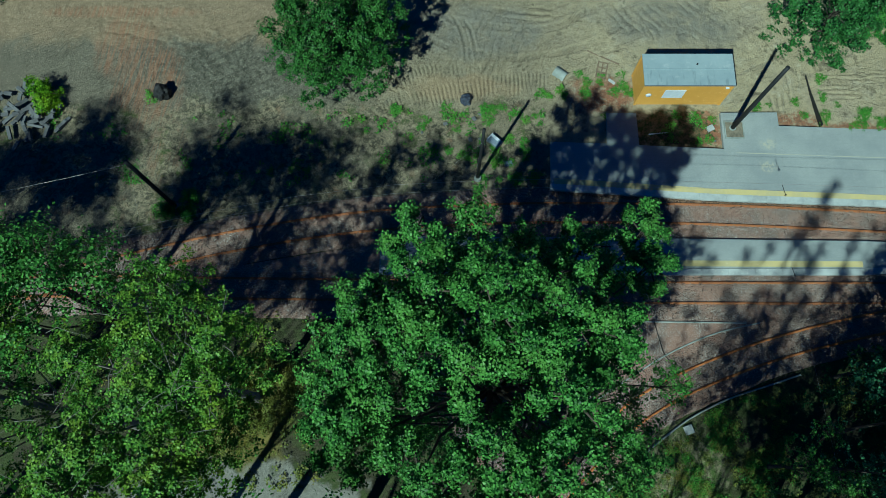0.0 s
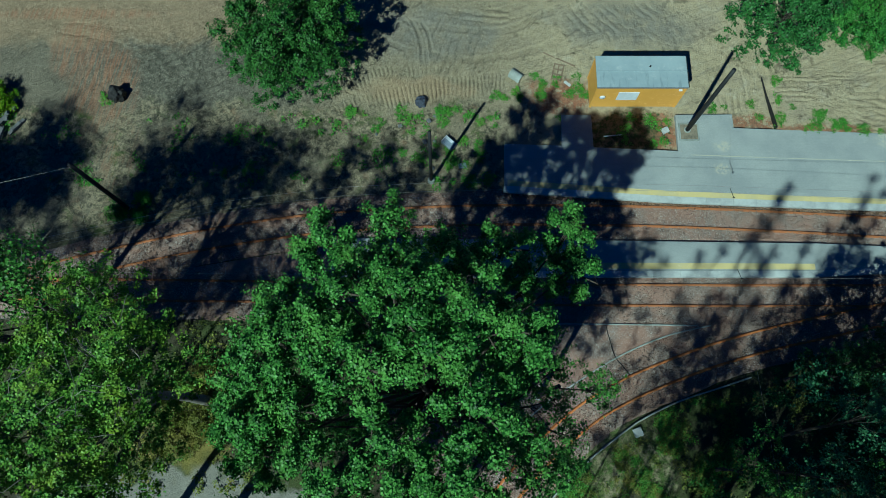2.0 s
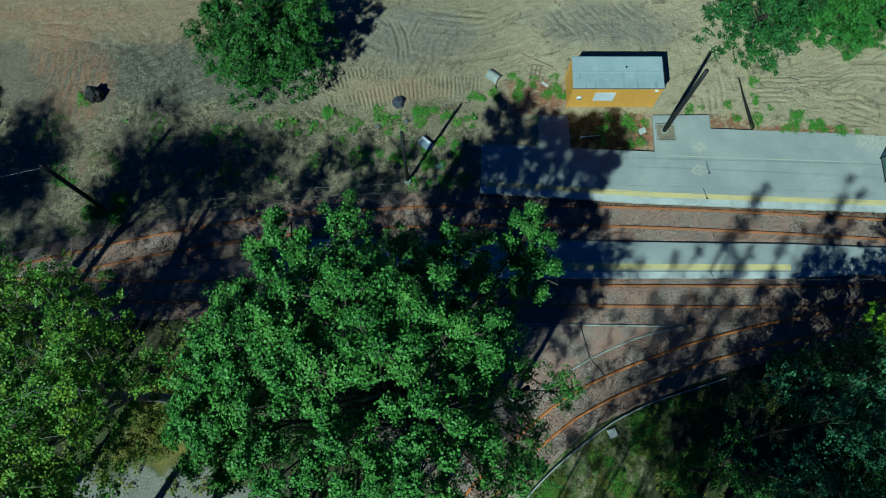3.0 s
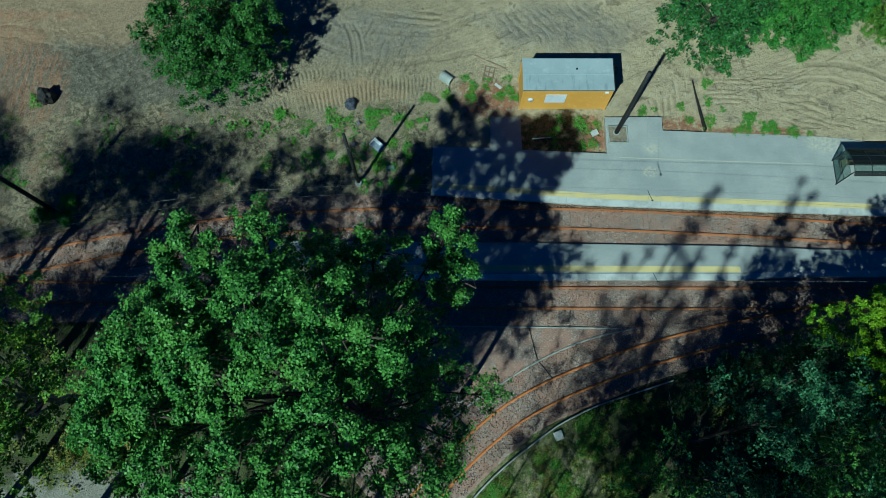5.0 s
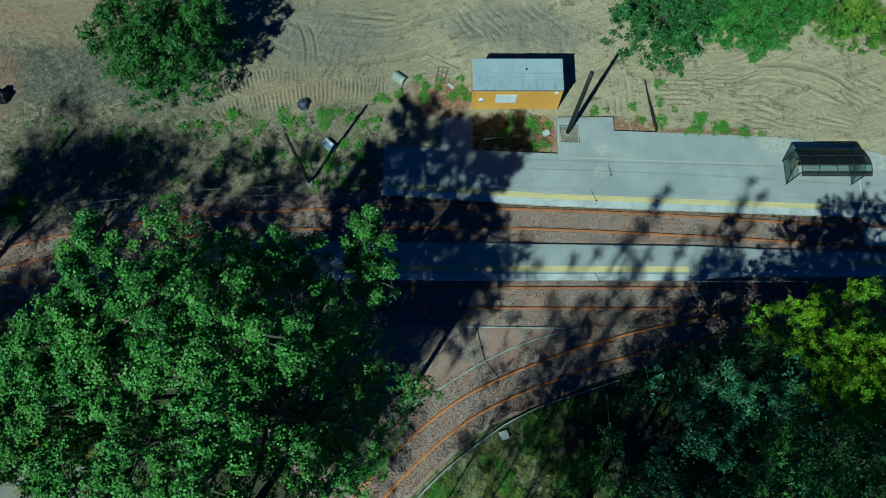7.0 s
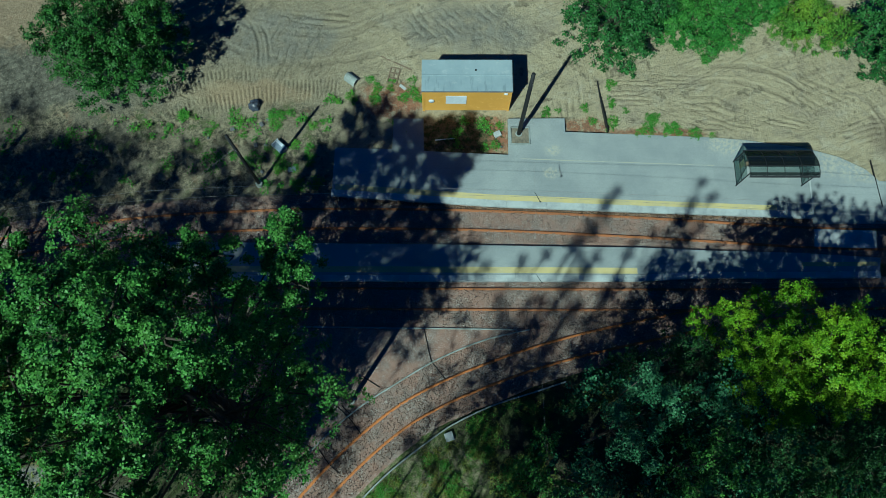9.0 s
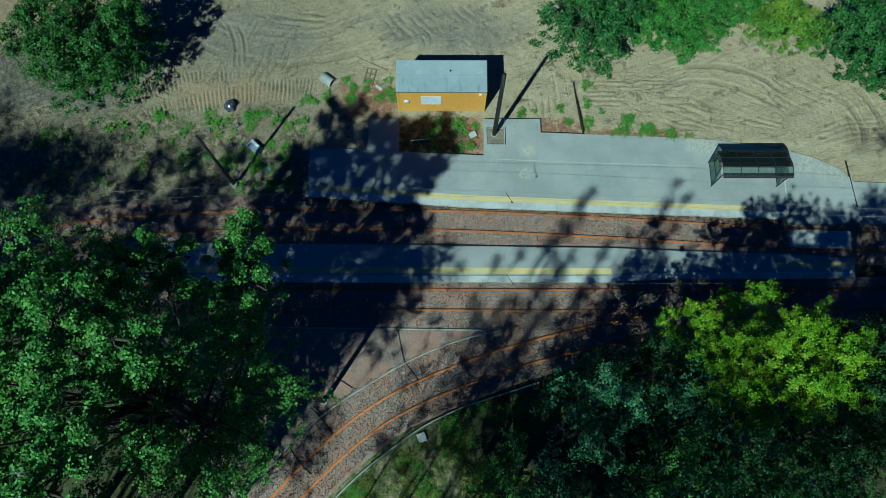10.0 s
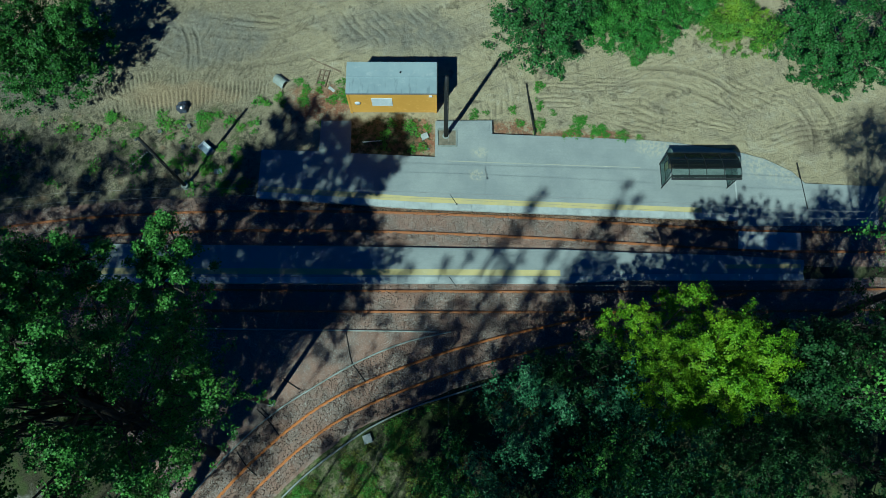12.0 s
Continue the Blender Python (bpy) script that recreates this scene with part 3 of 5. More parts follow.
def build_ballast():
    def bed(line, left, right, z, name):
        rows_ = [offset_line(line, a) for a in np.linspace(right, left, 9)]
        verts = [(x, y, z + 0.02 * noise.noise((x * 1.3, y * 1.3, 1)) - (0.10 if k in (0, 8) else 0)) for k, r in enumerate(rows_) for x, y in r]
        n = len(line)
        faces = [(k * n + i, k * n + i + 1, (k + 1) * n + i + 1, (k + 1) * n + i) for k in range(8) for i in range(n - 1)]
        tagged(mesh_object(name, verts, faces, BALLAST, True), "reddish grey crushed stone track bed", "ballast", kind="structure")
    bed(UPPER, 2.1, -2.1, 0.03, "ballast_upper")
    bed(LOWER, 1.8, -2.3, 0.04, "ballast_lower")
    yard = [(-3, 8.4), (-1, 3), (4.5, -3.7), (6.6, -1.05), (9.1, 1.55), (10.96, 3.05), (12.85, 4.25), (15.7, 5.95), (18.67, 7.26), (22.3, 8.3)]
    tagged(part("ballast_yard", prism(bmesh.new(), yard, -0.12, 0.045), BALLAST), "gravel wedge between the two tracks", "ballast", kind="structure")
    west = [(-20, 11.9), (-4.55, 12.2), (-4.55, 14.1), (-8, 13.6), (-14, 12.6)]
    tagged(part("ballast_strip", prism(bmesh.new(), west, -0.12, 0.035), BALLAST), "grey crushed stone between the two tracks", "ballast", kind="structure")
    bed(CURVE, 2.6, -2.0, 0.05, "ballast_curve")


RUST_BROWN = rust_material("brown_rust", (0.24, 0.09, 0.035), (0.38, 0.16, 0.06))
build_ballast()
for line in (UPPER, LOWER, CURVE):
    for side in (0.753, -0.753):
        bm = bmesh.new()
        sweep(bm, offset_line(line, side), RAIL, 0.055 if line is CURVE else 0.02)
        tagged(part("rail", bm, RUST if line is CURVE else RUST_BROWN), "orange rusted steel tram rail in stone ballast", "rail", "tram rails")

# ---- platforms ----
A_NORTH = [(25.76, 23.4), (25.78, 24.55), (21.42, 24.52), (21.40, 21.50), (14.97, 21.80), (14.95, 24.5), (12.66, 24.5), (12.6, 21.93), (8.25, 22.1)]
platform_a = thing("platform", 8.2, 18.2, 0.0, label="long grey paved tram platform with yellow safety line", category="platform", kind="structure")
platform_a.matrix_basis = Matrix()
bm = prism(bmesh.new(), [(8.17, 18.75), (20.16, 17.92), (31.04, 17.49), (43.8, 17.03), (44.0, 22.1), (39.3, 22.78), (37.1, 22.96)] + A_NORTH, -0.1, 0.28, 0.015)
part("paving", bm, PAVING, platform_a)
platform_b = thing("platform", 0, 0, 0, label="narrow grey island tram platform with yellow safety line", category="platform", kind="structure")
bm = prism(bmesh.new(), [(-4.5, 12.22), (15.8, 12.20), (30.5, 12.19), (35.0, 12.45), (42.4, 12.45), (48.1, 12.5), (48.3, 13.5), (42.6, 13.85), (36.4, 14.01), (30.6, 14.26), (24, 14.34), (15.8, 14.46), (-4.5, 14.66)], -0.1, 0.28, 0.015)
part("paving", bm, PAVING, platform_b)


def strip_pieces(name, line, width, z0, z1, length, material, parent, gap=0.004):
    """Blocks laid end to end along a line; each is a piece of its own."""
    for a, b in zip(line, line[1:]):
        a, b = Vector((*a, 0)), Vector((*b, 0))
        n = max(1, round((b - a).length / length))
        d = (b - a) / n
        bm = box(bmesh.new(), gap / 2, d.length - gap / 2, 0, width, z0, z1, 0.012)
        me = bpy.data.meshes.new(name)
        bm.to_mesh(me)
        bm.free()
        me.materials.append(material)
        for k in range(n):
            ob = new(name, me)
            ob.parent = parent
            p = a + d * k
            ob.matrix_basis = pose(p.x, p.y, 0.003 * ((k * 7) % 3), 0, 0, math.degrees(math.atan2(d.y, d.x)))


strip_pieces("edge_slab", [(8.09, 18.24), (20.16, 17.41), (31.04, 16.98), (43.8, 16.52)], 0.5, -0.1, 0.285, 1.0, CONCRETE, platform_a)
strip_pieces("edge_slab", [(-4.5, 11.74), (15.8, 11.72), (30.5, 11.72), (35.0, 11.98), (42.4, 11.98), (48.1, 12.03)], 0.46, -0.1, 0.285, 1.0, CONCRETE, platform_b)


def painted_line(line, width, z, parent, name="safety_line", material=YELLOW):
    bm = sweep(bmesh.new(), np.array(line), [(-width / 2, 0), (width / 2, 0), (width / 2, 0.004), (-width / 2, 0.004)], z)
    part(name, bm, material, parent, "worn yellow painted line")


painted_line([(8.4, 18.93), (20.15, 18.10), (31.08, 17.66), (41.2, 17.27)], 0.46, 0.28, platform_a)
painted_line([(-4.4, 12.62), (15.8, 12.58), (30.5, 12.5)], 0.44, 0.28, platform_b)
painted_line([(42.5, 13.0), (48.0, 13.05)], 0.3, 0.28, platform_b)

bm = prism(bmesh.new(), [(43.86, 16.15), (54.3, 16.2), (54.8, 19.3), (49.3, 19.5), (48.4, 20.5), (46.5, 21.5), (44.06, 22.2)], -0.1, 0.07, 0.015)
tagged(part("pavement", bm, PAVING), "grey paved landing at the end of the platform", "pavement", kind="structure")
bm = prism(bmesh.new(), [(43.7, 14.36), (48.2, 14.25), (48.4, 15.6), (43.85, 15.72)], -0.05, 0.15, 0.01)
tagged(part("crossing_slab", bm, CONCRETE), "concrete crossing slab laid between the tram rails", "crossing", kind="structure")


def kerb(points, label, w=0.12, z1=0.2):
    bm = sweep(bmesh.new(), smooth_line(points, 0.8), [(-w / 2, -0.1), (w / 2, -0.1), (w / 2, z1 - 0.015), (w / 2 - 0.015, z1), (-w / 2 + 0.015, z1), (-w / 2, z1 - 0.015)])
    tagged(part("kerb", bm, KERB), label, "kerb", kind="structure")


kerb([(4.5, -3.7), (6.6, -1.05), (7.7, 0.16), (9.1, 1.55), (10.96, 3.05), (12.85, 4.25), (15.7, 5.95), (18.67, 7.26), (20.65, 7.84), (22.6, 8.25)], "thin concrete kerb along the curving track", 0.10, 0.12)
kerb([(8.6, -5.8), (11.67, -2.49), (13.5, -0.86), (15, 0.26), (16.84, 1.54), (18.75, 2.5), (20.3, 3.13), (22.5, 3.8), (25, 4.6)], "raised concrete kerb at the edge of the wood", 0.10, 0.22)
kerb([(-2, 8.55), (8.6, 8.41), (14.6, 8.34), (21.6, 8.25)], "thin concrete kerb between the two tracks", 0.09, 0.12)


# ---- trees ----
def leaf_mesh(name, clumps, leaves, size, material, seed=0, droop=0.2):
    """Folded leaf blades set on many small sprays. clumps: rows of x, y, z, radius; leaves: blades on a spray of 0.3 m."""
    rng = np.random.default_rng(seed)
    clumps = np.asarray(clumps)
    counts = np.maximum(5, (leaves * (clumps[:, 3] / 0.3) ** 2 * (0.11 / size) ** 2).astype(int))
    idx = np.repeat(np.arange(len(clumps)), counts)
    n = len(idx)
    off = rng.normal(0, 0.52, (n, 3)) * clumps[idx, 3][:, None] * np.array([1, 1, 0.55])
    p = clumps[idx, :3] + off
    tilt, head = rng.normal(0, 0.5, n), rng.random(n) * 2 * np.pi
    d = np.stack([np.cos(head) * np.cos(tilt), np.sin(head) * np.cos(tilt), np.sin(tilt) - droop], 1)
    d /= np.linalg.norm(d, axis=1)[:, None]
    # blades face up and outward from the heart of their bough
    face = clumps[idx, 4:7] if clumps.shape[1] > 4 else np.tile((0.0, 0.0, 1.0), (n, 1))
    up = np.array([0, 0, 0.15]) + face * 1.05 + rng.normal(0, 0.40, (n, 3))
    d -= up * (np.sum(d * up, 1) / np.sum(up * up, 1))[:, None] * 0.8
    d /= np.linalg.norm(d, axis=1)[:, None]
    s = np.cross(d, up)
    s /= np.linalg.norm(s, axis=1)[:, None]
    nrm = np.cross(s, d)
    L = (size * (0.65 + 0.7 * rng.random(n)))[:, None]
    v = np.empty((n, 4, 3))
    v[:, 0] = p
    v[:, 1] = p + d * L * 0.45 + s * L * 0.42 + nrm * L * 0.12
    v[:, 2] = p + d * L
    v[:, 3] = p + d * L * 0.45 - s * L * 0.42 + nrm * L * 0.12
    me = bpy.data.meshes.new(name)
    me.vertices.add(4 * n)
    me.vertices.foreach_set("co", v.ravel())
    tri = (np.arange(n)[:, None] * 4 + np.array([[0, 1, 2, 0, 2, 3]])).ravel()
    me.loops.add(6 * n)
    me.loops.foreach_set("vertex_index", tri)
    me.polygons.add(2 * n)
    me.polygons.foreach_set("loop_start", np.arange(2 * n) * 3)
    me.materials.append(material)
    me.update()
    me.validate()
    return me


def build_tree(name, base, lobes, material, label, size=0.11, leaves=60, fingers=1.0, trunk_r=0.28, seed=1, category="tree", under=0.3, twigs=0, bark=None, spray=0.21, step=0.24, inner=0.7, depth=3.0, split=9.0, tall=1.5, drop=1.2, slim=1.0, tuft=1.0):
    """lobes: x, y, z, radius of the boughs' masses. From the heart of each mass branchlets run outward and up like fingers;
    sprays of leaves sit along their outer halves, so that gaps stay between the fingers."""
    rng = np.random.default_rng(seed)
    bark = bark or BARK
    bx, by = base
    root = thing(name, bx, by, 0.0, label=label, category=category)
    tall = min(tall, 0.7) if category == "shrub" else tall
    lobes = [(x, y, z, r * slim) for x, y, z, r in lobes]
    # wide masses are made of several smaller boughs
    whole, lobes = lobes, []
    for x, y, z, r in whole:
        if r < split:
            lobes.append((x, y, z, r))
            continue
        lobes.append((x, y, z + 0.1 * r, r * 0.55 * tuft))
        knot = (x - bx, y - by, z - tall * r * 0.75)
        turn_, ring = rng.random() * 6.28, 5 if r < 2.4 else 6
        for k in range(ring):
            a, far = turn_ + k * 6.283 / ring + rng.normal(0, 0.15), r * rng.uniform(0.62, 0.82)
            lobes.append((x + far * math.cos(a), y + far * math.sin(a), z - 0.35 * r * rng.uniform(0.5, 1.6) / tuft, r * rng.uniform(0.34, 0.52) * tuft, knot))
    zt = max(l[2] for l in lobes)
    cx, cy = np.mean([l[0] for l in lobes]), np.mean([l[1] for l in lobes])
    fork = Vector(((bx + cx) / 2 - bx, (by + cy) / 2 - by, zt * 0.42))
    bm = tube(bmesh.new(), [(0, 0, -0.2), (0, 0, 0.4), fork * 0.5 + Vector((0.2, 0.1, 0)), fork, Vector((cx - bx, cy - by, zt * 0.8))],
              [trunk_r * 1.6, trunk_r * 1.1, trunk_r * 0.9, trunk_r * 0.75, trunk_r * 0.25], 9)
    part("trunk", bm, bark, root, "", True)
    clumps, twig_bm = [], bmesh.new()
    for x, y, z, r, *knot in lobes:
        heart = Vector((x - bx, y - by, z - tall * r))
        start = Vector(knot[0]) if knot else fork * (0.75 + 0.4 * rng.random())
        mid = start.lerp(heart, 0.55) + Vector((rng.normal(0, 0.4), rng.normal(0, 0.4), -0.06 * (heart - start).length))
        bm = tube(bmesh.new(), [start, mid, heart], [trunk_r * (0.14 if knot else 0.30), trunk_r * (0.10 if knot else 0.16), 0.03], 6)
        count = int(fingers * 1.5 * (7 + 3 * r * r))
        for k in range(count + int(under * count)):
            low = k >= count
            a = 2.4 * k + rng.normal(0, 0.35)
            u = rng.uniform(-0.8, -0.2) if low else -0.35 + 1.35 * ((k + 0.5) / count) ** 0.9
            q = math.sqrt(max(0.0, 1 - u * u))
            way = Vector((q * math.cos(a), q * math.sin(a), u * tall - (0.5 if low else 0)))
            reach = r * rng.uniform(0.62, 1.0) * (1.0 if not low else 0.95)
            bend = Vector((rng.normal(0, 0.18), rng.normal(0, 0.18), rng.normal(0.05, 0.1))) * r
            tip = heart + way * reach + bend * 0.6
            if k % 2 == 0:
                tube(bm, [heart.lerp(mid, 0.3 * rng.random()), heart.lerp(tip, 0.45) + bend * 0.3, heart.lerp(tip, 0.8) - Vector((0, 0, 0.12))], [0.03, 0.018, 0.006], 4)
            facing = (way + Vector((heart.x + bx - cx, heart.y + by - cy, 0)).normalized() * 0.35).normalized()
            m_ = max(2, int(reach * 0.72 / step))
            for h in range(m_):
                t = 0.30 + 0.70 * (h + 0.5) / m_
                p = heart.lerp(tip, t) + bend * (t * (1 - t)) * 1.6
                side = 0.21 * r ** 0.5 * (1.15 - t)
                clumps.append((p.x + rng.normal(0, side), p.y + rng.normal(0, side), p.z + rng.normal(0, 0.10), spray * rng.uniform(0.7, 1.25) * (1.15 - 0.35 * t) * (0.8 if low else 1.0), *facing))
        # shaded inner foliage under the mass
        for k in range(int(inner * 22 * r * r)):
            a, q = rng.random() * 2 * math.pi, math.sqrt(rng.random()) * r * 1.05
            clumps.append((x - bx + q * math.cos(a), y - by + q * math.sin(a), max(0.3 + 0.3 * rng.random(), z - r * (1.9 + 0.5 * rng.random()) - drop - depth * rng.random()), spray * 1.2 * rng.uniform(0.7, 1.2), 0.0, 0.0, 1.0))
        for k in range(int(twigs * r * r)):
            a, q = rng.random() * 2 * math.pi, math.sqrt(rng.random()) * r * 1.1
            c = Vector((x - bx + q * math.cos(a), y - by + q * math.sin(a), z - r * 0.5 * rng.random() + 0.1))
            way = Vector((rng.normal(0, 0.4), rng.normal(0, 0.4), 0.2))
            kink = Vector((rng.normal(0, 0.12), rng.normal(0, 0.12), 0.1))
            tube(twig_bm, [c - way, c - way * 0.4 + kink, c, c + way * 0.6 - kink], [0.014, 0.012, 0.009, 0.004], 4)
        part("limb", bm, bark, root, "", True)
    if twigs:
        tagged(part("twig_tangle", twig_bm, bark, root), "thin pale bare twigs", kind="stuff")
    me = leaf_mesh("crown", clumps, leaves, size, material, seed)
    ob = new("crown", me)
    ob.parent = root
    return root


LEAF_MID = leaf_material("maple_leaf", (0.018, 0.062, 0.010), (0.113, 0.28, 0.046), (0.138, 0.295, 0.046))
LEAF_YEL = leaf_material("ash_leaf", (0.025, 0.08, 0.010), (0.14, 0.28, 0.03), (0.25, 0.35, 0.022))
LEAF_LIME = leaf_material("lime_leaf", (0.05, 0.13, 0.003), (0.185, 0.36, 0.006), (0.25, 0.38, 0.005))
LEAF_BLUE = leaf_material("willow_leaf", (0.02, 0.07, 0.03), (0.075, 0.20, 0.085), (0.10, 0.23, 0.10))
LEAF_DARK = leaf_material("dark_leaf", (0.015, 0.05, 0.012), (0.055, 0.155, 0.034), (0.06, 0.16, 0.03))
LEAF_ROUND = leaf_material("round_tree_leaf", (0.010, 0.036, 0.008), (0.062, 0.165, 0.027), (0.068, 0.17, 0.026))
# a darker leaf copy: the wood's shade is put into its colour
LEAF_SHADED = leaf_material("shaded_leaf", (0.012, 0.04, 0.012), (0.04, 0.10, 0.025), (0.045, 0.11, 0.025))
LEAF_OLIVE = leaf_material("olive_leaf", (0.07, 0.10, 0.015), (0.17, 0.19, 0.035), (0.22, 0.19, 0.04))
LEAF_HEDGE = leaf_material("hedge_leaf", (0.018, 0.075, 0.012), (0.08, 0.22, 0.032), (0.085, 0.22, 0.03))
LEAF_GRASS = leaf_material("weed_leaf", (0.05, 0.15, 0.015), (0.115, 0.28, 0.035), (0.145, 0.28, 0.03))

BARK_PALE = worn("pale_bark", (0.20, 0.19, 0.16), (0.12, 0.11, 0.09), (0.32, 0.31, 0.28), 5)
build_tree("broadleaf_tree", (3.5, 2.5), [(1.3, 9.2, 24, 1.2), (-1.2, 7.9, 24.5, 1.3), (9.2, 9.3, 20.5, 1.3), (9.3, 7.6, 20.5, 1.3), (6.1, 8.3, 22, 1.5), (3.6, 8.8, 21.5, 1.2), (7.3, 6.9, 20.5, 0.7), (4.6, 7.2, 22.5, 1.3), (-0.6, 5.8, 25.2, 1.8), (1.9, 5.6, 26.2, 1.5), (4.2, 5.0, 26.6, 1.9), (3.0, 3.4, 26.4, 1.5),
           (6.0, 4.2, 25.6, 1.6), (-2.9, 4.0, 24.4, 1.5), (-2.2, 1.4, 24, 1.8), (0.6, 2.8, 25.8, 1.6), (4.7, 1.6, 26.2, 1.8), (6.9, 3.4, 24.8, 1.1), (6.9, 0.3, 23.0, 1.2), (8.8, -0.9, 20.0, 1.2), (1.6, 0.1, 25.6, 1.8), (-0.8, -1.2, 25.2, 1.9), (4.2, -1.2, 25.8, 1.9), (2.2, -3.2, 25.4, 2.0), (-3.9, -0.3, 22, 1.6), (5.0, -3.8, 24, 1.5), (7.8, 4.9, 21.5, 0.75), (1.0, 7.4, 23, 1.2), (-3.7, 2.6, 23.5, 1.6), (-3.1, 5.3, 22.5, 1.5), (-1.0, 4.2, 24.5, 1.5), (2.4, 7.3, 23.5, 1.2), (-4.4, 1.0, 23, 1.4)],
           LEAF_MID, "very tall broadleaf tree with a dense green crown beside the track", 0.115, 85, 1.15, 0.42, 3, inner=0.75, depth=4.0, drop=1.3, slim=0.97, tall=1.6, split=1.25, tuft=0.74)
build_tree("broadleaf_tree", (6.5, 0.0), [(11.0, 2.6, 17.5, 1.6), (7.6, 3.4, 14, 1.5), (7.3, 1.2, 13, 1.5), (8.5, 5.5, 16, 1.5), (9.3, 3.9, 16, 1.5), (8.9, 2.2, 17, 1.4), (9.5, 0.5, 17, 1.4), (7.2, -1.2, 22.6, 1.5), (5.8, 4.2, 19, 1.7), (3.0, 5.3, 20, 1.8), (5.4, -1.8, 10, 1.3), (6.7, 0.3, 13, 1.2), (2.1, 4.1, 19, 1.7), (4.0, -4.2, 11, 1.3), (-2.8, 4.6, 15, 1.9), (-3.6, 2.6, 17, 1.8), (-1.0, 6.6, 14, 1.8), (1.0, 8.0, 15, 1.6), (-4.2, 1.0, 18, 1.5), (-5.3, 1.2, 14, 1.7), (-3.4, 0.4, 13, 1.8), (-1.4, 1.0, 14, 1.8), (6.4, 5.6, 13, 1.5), (8.2, 4.4, 10, 1.4), (7.6, 2.6, 9, 1.2), (7.6, 7.4, 12, 1.2), (5.0, 7.6, 9, 1.4), (0.0, 8.3, 21, 1.5), (1.6, 8.0, 20, 1.4), (-1.8, 6.8, 21, 1.4), (-5.1, 4.6, 21, 1.2), (-4.4, 6.5, 20.5, 1.2), (-5.4, 2.9, 22, 1.2)],
           LEAF_MID, "tall green broadleaf tree under the largest crown", 0.12, 52, 0.85, 0.3, 4, inner=0.25, depth=4.0, drop=1.5, slim=0.88)
build_tree("ash_tree", (-12.5, 3.0), [(-17.7, 8.5, 19, 1.3), (-12.4, 7.0, 22, 1.8), (-8.5, 4.1, 26, 1.7), (-11.5, 4.3, 25.5, 1.8), (-14.9, 3.3, 24, 1.9), (-11.0, 2.0, 25.5, 2.2), (-8.9, 2.2, 25, 1.7), (-13.7, 0.1, 25, 2.3), (-10.4, -0.3, 25, 2.2), (-14.2, -1.7, 25, 2.3), (-10.8, -2.5, 25, 1.8)],
           LEAF_YEL, "tall loose yellowish green ash tree with bare twigs showing", 0.11, 84, 0.85, 0.32, 5, inner=0.5, depth=3.5, twigs=1.6, bark=BARK_PALE)
build_tree("broadleaf_tree", (-7.2, 28.2), [(-7.4, 27.7, 9.2, 2.7), (-9.6, 26.4, 8.2, 2.1), (-5.4, 26.7, 8.0, 2.0), (-4.4, 28.9, 8.0, 2.0), (-8.8, 30.2, 9.4, 3.0), (-10.6, 28.4, 8.2, 2.0), (-5.6, 31.0, 8.6, 2.4)],
           LEAF_ROUND, "round green tree standing alone on the bare earth", 0.14, 80, 1.0, 0.22, 6, split=1.3, inner=0.8, slim=0.95, tall=1.2, tuft=0.95)
build_tree("lime_tree", (35.7, 4.4), [(32.9, 7.4, 13, 1.5), (35.7, 8.4, 14, 1.4), (36.4, 5.8, 17.5, 2.2), (37.6, 4.7, 18.5, 1.9), (34.9, 4.8, 17, 2.0), (33.5, 3.6, 16, 1.5), (35.9, 3.2, 18, 2.0), (37.8, 2.8, 17, 1.4), (33.4, 5.6, 15, 1.3), (35.1, 1.9, 13, 1.1)],
           LEAF_LIME, "bright yellow-green tree beside the narrow platform", 0.09, 105, 0.95, 0.26, 7, split=1.95, slim=0.88)
build_tree("willow_tree", (26.0, 0.5), [(25.9, 3.1, 15.5, 1.1), (27.6, 2.8, 15, 0.9), (25.1, 1.8, 15, 1.1), (26.7, 1.2, 15.5, 1.4), (25.9, 3.6, 18.0, 0.7), (26.2, 2.6, 17.6, 0.9), (25.4, 0.4, 15.5, 1.2), (28.2, 2.0, 14, 0.8), (26.6, -0.4, 14.5, 0.9)],
           LEAF_BLUE, "slender bluish green tree at the edge of the wood", 0.115, 70, 1.0, 0.11, 8, inner=0.1, slim=0.78)
